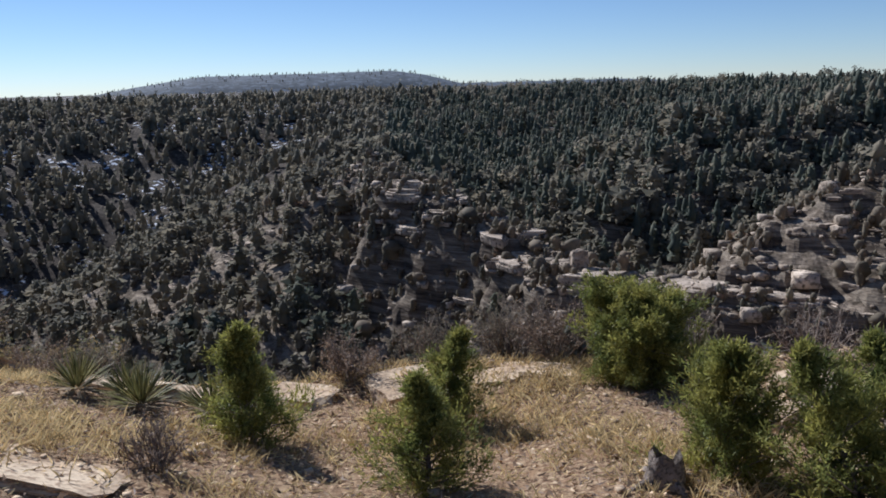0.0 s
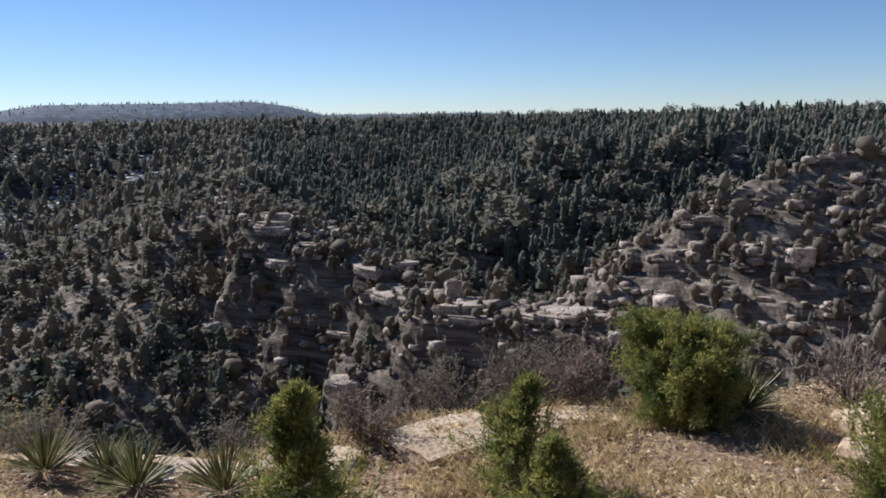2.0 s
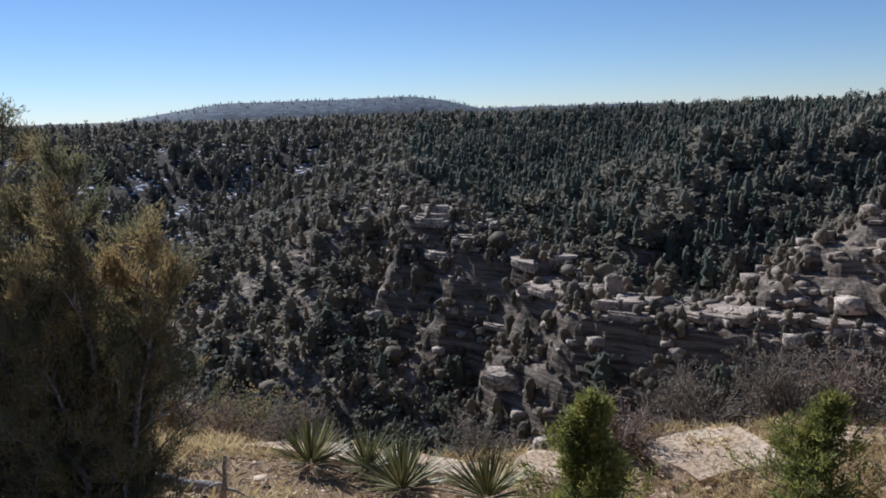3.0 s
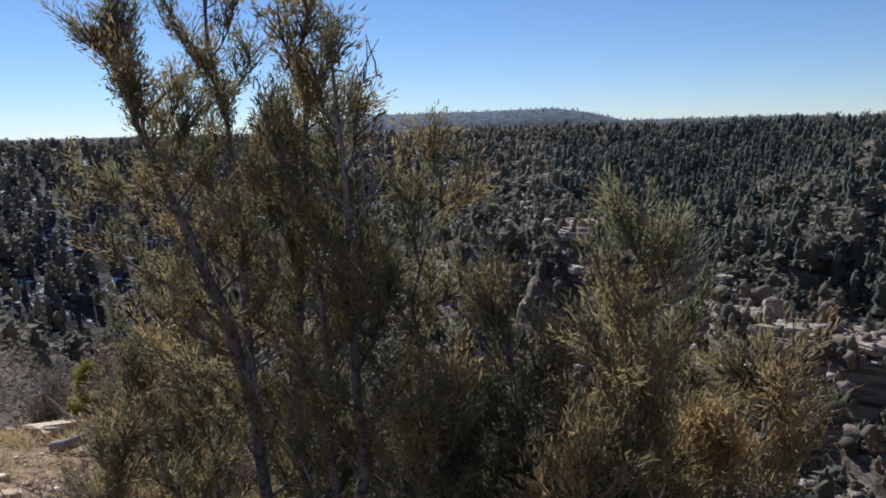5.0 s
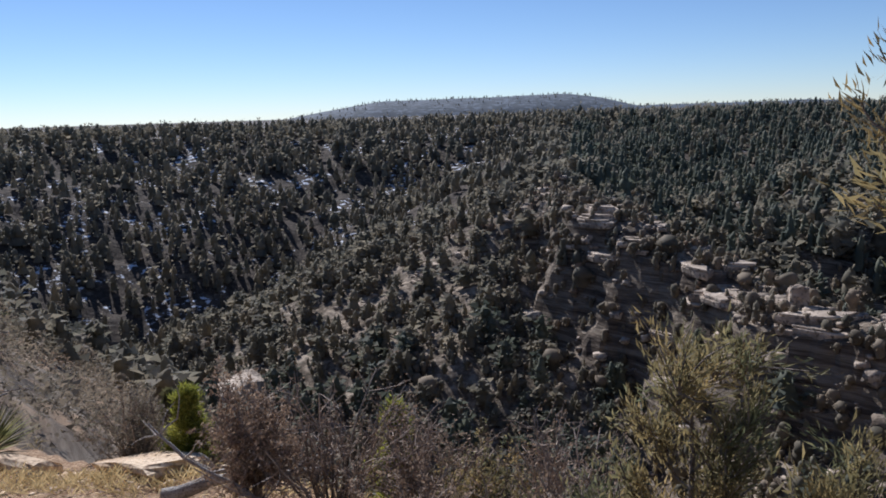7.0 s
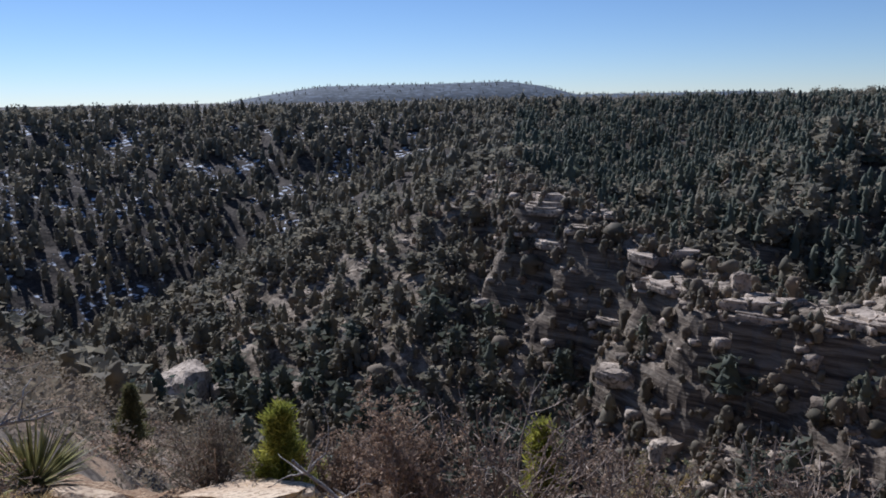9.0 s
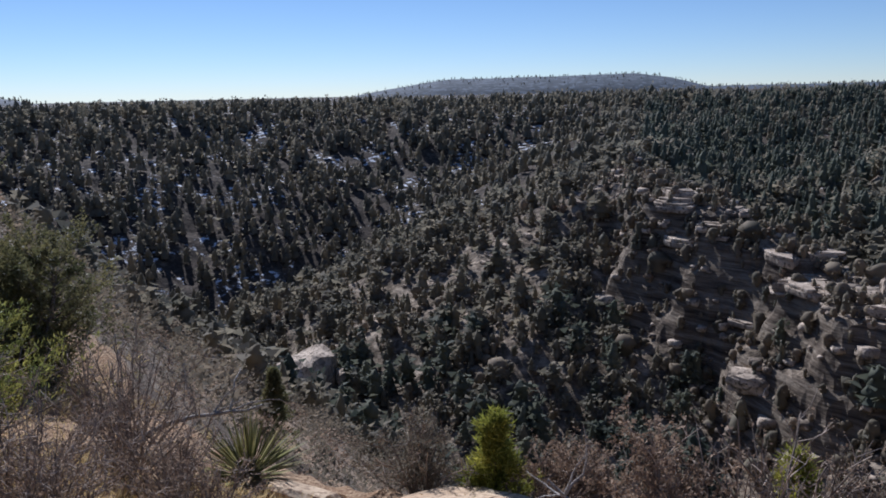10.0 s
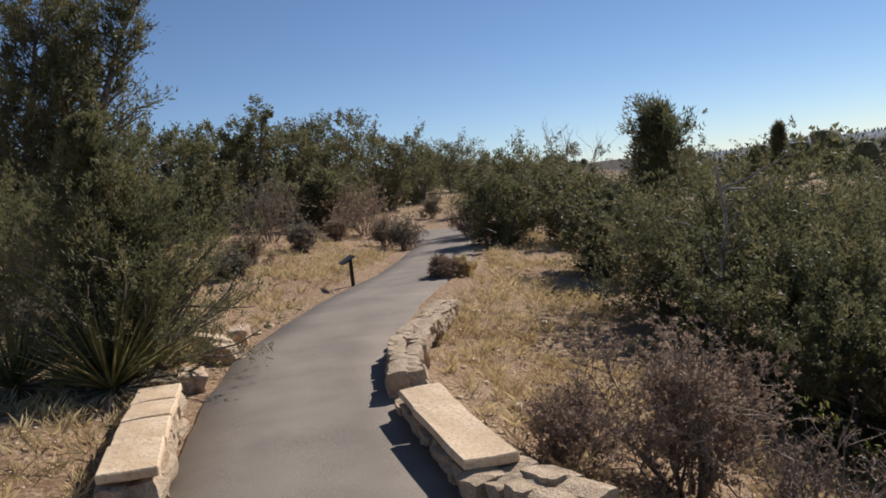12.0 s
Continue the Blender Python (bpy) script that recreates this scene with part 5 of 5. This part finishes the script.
tree("juniper", -22.3, 14.6, 1.9, 1.7, "round", 178, "broad dark juniper at the canyon edge", M_JUNIPER_DARK, limbs=153, tuft=0.064, leaders=5, bare=0.03, dense=0.61, wide=0.3, group='junipers by the trail')
tree("juniper", -25.4, 15.6, 1.9, 1.7, "round", 179, "broad dark juniper at the canyon edge", M_JUNIPER_DARK, limbs=136, tuft=0.068, leaders=5, bare=0.03, dense=0.61, wide=0.3, group='junipers by the trail')
tree("juniper", -25.4, 18.6, 1.9, 1.9, "round", 180, "broad dark juniper at the canyon edge", M_JUNIPER_DARK, limbs=136, tuft=0.068, leaders=5, bare=0.03, dense=0.61, wide=0.3, group='junipers by the trail')
tree("pinyon", -23.71, 11.70, 3.3, 0.9, "open", 181, "pinyon with a tufted top above the junipers", M_JUNIPER_DARK, limbs=80, tuft=0.11, bare=0.45)
tree("pinyon", -30.86, 19.22, 3.2, 0.8, "cone", 182, "small lone pinyon top above the junipers", M_JUNIPER_DARK, limbs=50, tuft=0.11, bare=0.5)
shrub("shrub", -22.32, 7.25, 0.32, 0.3, 381, "small rounded bush at the trail edge", leaf=M_STRAW, per=4, leaf_size=0.04, stems=26)
shrub("shrub", -22.19, 6.87, 0.4, 0.3, 382, "small rounded bush at the trail edge", leaf=M_DRYLEAF, per=4, leaf_size=0.04, stems=26)
shrub("shrub", -29.88, 9.16, 1.0, 0.7, 383, "small rounded bush at the trail edge", leaf=M_DRYLEAF, per=4, leaf_size=0.04, stems=26)
shrub("shrub", -31.95, 12.74, 3.4, 0.6, 391, "dead bare tree standing among junipers", stems=7)

# ---- small things ----
def sign_post(x, y, turn, label):
    """A slim metal post with a slanting sign panel."""
    ob = thing("trail_sign", x, y, at(x, y), label, "sign", "trail signs", turn)
    for nm, size, m_ in (("post", (0.06, 0.045, 0.5), pose(0, 0, 0.2)), ("panel", (0.26, 0.34, 0.02), pose(-0.06, 0, 0.46, 0, -28, 0)), ("panel_back", (0.14, 0.16, 0.02), pose(-0.05, 0, 0.437, 0, -28, 0))):
        bm = bmesh.new()
        bmesh.ops.create_cube(bm, size=1.0)
        bmesh.ops.scale(bm, vec=size, verts=bm.verts[:])
        bmesh.ops.bevel(bm, geom=bm.edges[:], offset=0.006, segments=1, affect="EDGES")
        me = bpy.data.meshes.new(nm)
        bm.to_mesh(me)
        bm.free()
        me.materials.append(M_METAL)
        part(nm, me, ob).matrix_basis = m_
    return ob


sign_post(-22.62, 5.40, 100, "slim dark brown trail sign on a post in dry grass")
sign_post(-25.65, 8.53, -80, "slim dark trail sign at the shaded trail edge")


def dead_wood(name, x, y, length, radius, turn, tilt, seed, label, forks=5, category="log"):
    """A bleached dead trunk or branch with broken forks."""
    r = np.random.RandomState(seed)
    ob = thing(name, x, y, at(x, y), label, category, "", turn)
    g = Geo()
    ln = limb(r, (0, 0, radius * 0.5 if tilt < 60 else -0.1), (math.cos(radians(tilt)), 0, math.sin(radians(tilt))), length, 9, 0.12)
    tube(g, ln, radius * np.linspace(1, 0.35, 10) * r.uniform(0.85, 1.15, 10), 8)
    part("trunk", g.mesh("trunk", M_DEAD, True), ob)
    for q in range(forks):
        i0 = r.randint(3, 9)
        g = Geo()
        tube(g, limb(r, ln[i0], r.normal(0, 0.7, 3) + (0.4, 0, 0.7), length * r.uniform(0.2, 0.45), 6, 0.25), radius * 0.4 * np.linspace(1, 0.2, 7), 5)
        part("branch", g.mesh("branch", M_DEAD, True), ob)
    return ob


dead_wood("snag", -3.42, 5.45, 0.45, 0.026, 0, 96, 501, "thin dead snag standing in dry grass", 3, "snag")
dead_wood("fallen_log", -3.5, 5.7, 1.0, 0.05, 200, 4, 502, "bleached fallen log in dry grass", 4)
dead_wood("fallen_log", -8.35, 8.55, 1.25, 0.06, 12, 6, 503, "bleached twisted fallen log on the rim", 13)
dead_wood("dead_branch", -7.37, 8.3, 1.1, 0.022, 150, 40, 504, "white dead branch among brown shrubs", 5, "branch")
dead_wood("dead_branch", -12.3, 9.6, 1.4, 0.03, 20, 30, 505, "white dead branch above the thicket", 7, "branch")
dead_wood("dead_branch", -17.4, 8.6, 2.4, 0.04, 60, 45, 506, "grey dead limbs showing through a juniper", 9, "branch")

r_ = np.random.RandomState(9)
stump = thing("tree_stump", 1.24, 4.42, at(1.24, 4.42), "dark weathered broken stump in dry grass", "stump")
g = Geo()
tube(g, [(0, 0, -0.08), (0, 0, 0.02), (0.01, 0, 0.09), (0.015, 0.01, 0.17)], (0.15, 0.115, 0.095, 0.09), 11)
g.v[-1][:, :2] += r_.normal(0, 0.008, (44, 2))
g.v[-1][-11:, 2] += r_.uniform(-0.05, 0.05, 11)
part("bole", g.mesh("bole", M_BARK, True), stump)
for q in range(4):
    g = Geo()
    a = q * 1.6 + 0.4
    tube(g, limb(r_, (0.06 * math.cos(a), 0.06 * math.sin(a), 0.05), (math.cos(a), math.sin(a), -0.55), 0.2, 4, 0.1), np.linspace(0.04, 0.015, 5), 6)
    part("root", g.mesh("root", M_BARK, True), stump)


# ---- dry grass, litter, gravel ----
def grass(name, n, box, height, per, seed, label, dmin=1.0, dmax=40.0, clump=0.35, material=None):
    r = np.random.RandomState(seed)
    x, y = r.uniform(box[0], box[1], n), r.uniform(box[2], box[3], n)
    d, _ = trail_distance(x, y)
    patch = fbm(x / 1.6 + seed, y / 1.6) + 0.5
    k = (np.abs(d) > dmin) & (np.abs(d) < dmax) & (r.uniform(0, 1, n) < np.clip((patch - clump) * 5, 0.06, 1))
    x, y = x[k], y[k]
    P = np.repeat(np.stack([x, y, terrain(x, y) - 0.01], -1), per, 0)
    m = len(P)
    P[:, :2] += r.normal(0, 0.035, (m, 2))
    D = r.normal(0, 0.42, (m, 3)) + (0, 0, 1)
    D /= np.linalg.norm(D, axis=1, keepdims=True)
    L = height * r.uniform(0.4, 1.2, (m, 1))
    S = np.cross(D, r.normal(0, 1, (m, 3)))
    S *= 0.0014 / (np.linalg.norm(S, axis=1, keepdims=True) + 1e-9) * (height / 0.12) ** 0.5
    g = Geo()
    bend = np.stack([D[:, 0], D[:, 1], -0.3 * np.ones(m)], -1) * L * 0.25
    v = np.stack([P - S, P + S, P + D * L * 0.6 + S * 0.8, P + D * L + bend], 1).reshape(-1, 3)
    q = np.arange(m)[:, None] * 4
    g.add(v, np.concatenate([q + [0, 1, 2], q + [0, 2, 3]]))
    return tagged(new(name, g.mesh(name, material or M_STRAW)), label, "grass", kind="stuff")


grass("dry_grass", 24000, (-12.5, 5, 1, 9.2), 0.13, 10, 11, "straw-coloured dry grass tufts on the rim", 1.1, 8)
grass("meadow_grass", 9000, (-30, -12, 0, 12), 0.15, 13, 12, "golden dry grass beside the trail", 1.15, 9, 0.4)
grass("bank_grass", 7000, (-60, -12, -14, 16), 0.2, 9, 13, "golden dry grass on the far bank", 1.3, 22, 0.3)


def litter(name, n, box, size, seed, label, material, category, wide=0.09):
    r = np.random.RandomState(seed)
    x, y = r.uniform(box[0], box[1], n), r.uniform(box[2], box[3], n)
    d, _ = trail_distance(x, y)
    k = np.abs(d) > 0.84
    x, y = x[k], y[k]
    g = Geo()
    P = np.stack([x, y, terrain(x, y) + 0.012], -1)
    D = r.normal(0, 1, (len(P), 3)) * (1, 1, 0.15)
    blades(g, r, P, D, size, 1, 0.12, wide)
    return tagged(new(name, g.mesh(name, material)), label, category, kind="stuff")


litter("straw_litter", 60000, (-13, 5, 0, 9.5), 0.06, 21, "broken straw and twigs lying on soil", M_STRAW, "litter")
litter("twig_litter", 26000, (-13, 5, 0, 9.5), 0.07, 22, "fallen brown twigs and needles on soil", M_TWIG, "litter")
litter("bark_litter", 8000, (-6, 5, 2, 8.2), 0.055, 24, "brown bark chips and dead leaves on soil", M_DRYLEAF, "litter", 0.28)
litter("chip_litter", 7000, (-6, 5, 2, 8.2), 0.05, 25, "pale wood chips and stone flakes on soil", M_SLAB, "litter", 0.25)
litter("trail_litter", 9000, (-30, -11, 0, 10), 0.07, 23, "broken straw lying along the trail", M_STRAW, "litter")

N5 = 2600
gx, gy = np.concatenate([rs.uniform(-13, 5, 1700), rs.uniform(-26, -12, N5 - 1700)]), np.concatenate([rs.uniform(0.5, 9.3, 1700), rs.uniform(1, 9, N5 - 1700)])
gd, _ = trail_distance(gx, gy)
kg = np.abs(gd) > 0.95
gp = np.stack([gx, gy, terrain(gx, gy) - 0.008], -1)[kg]
scatter("loose_stones", ROCKS, gp, (rs.gamma(1.2, 0.009, N5) + 0.010)[kg], M_ROCK, "small pale stones scattered on dry soil", "stones", 15, 1.7)
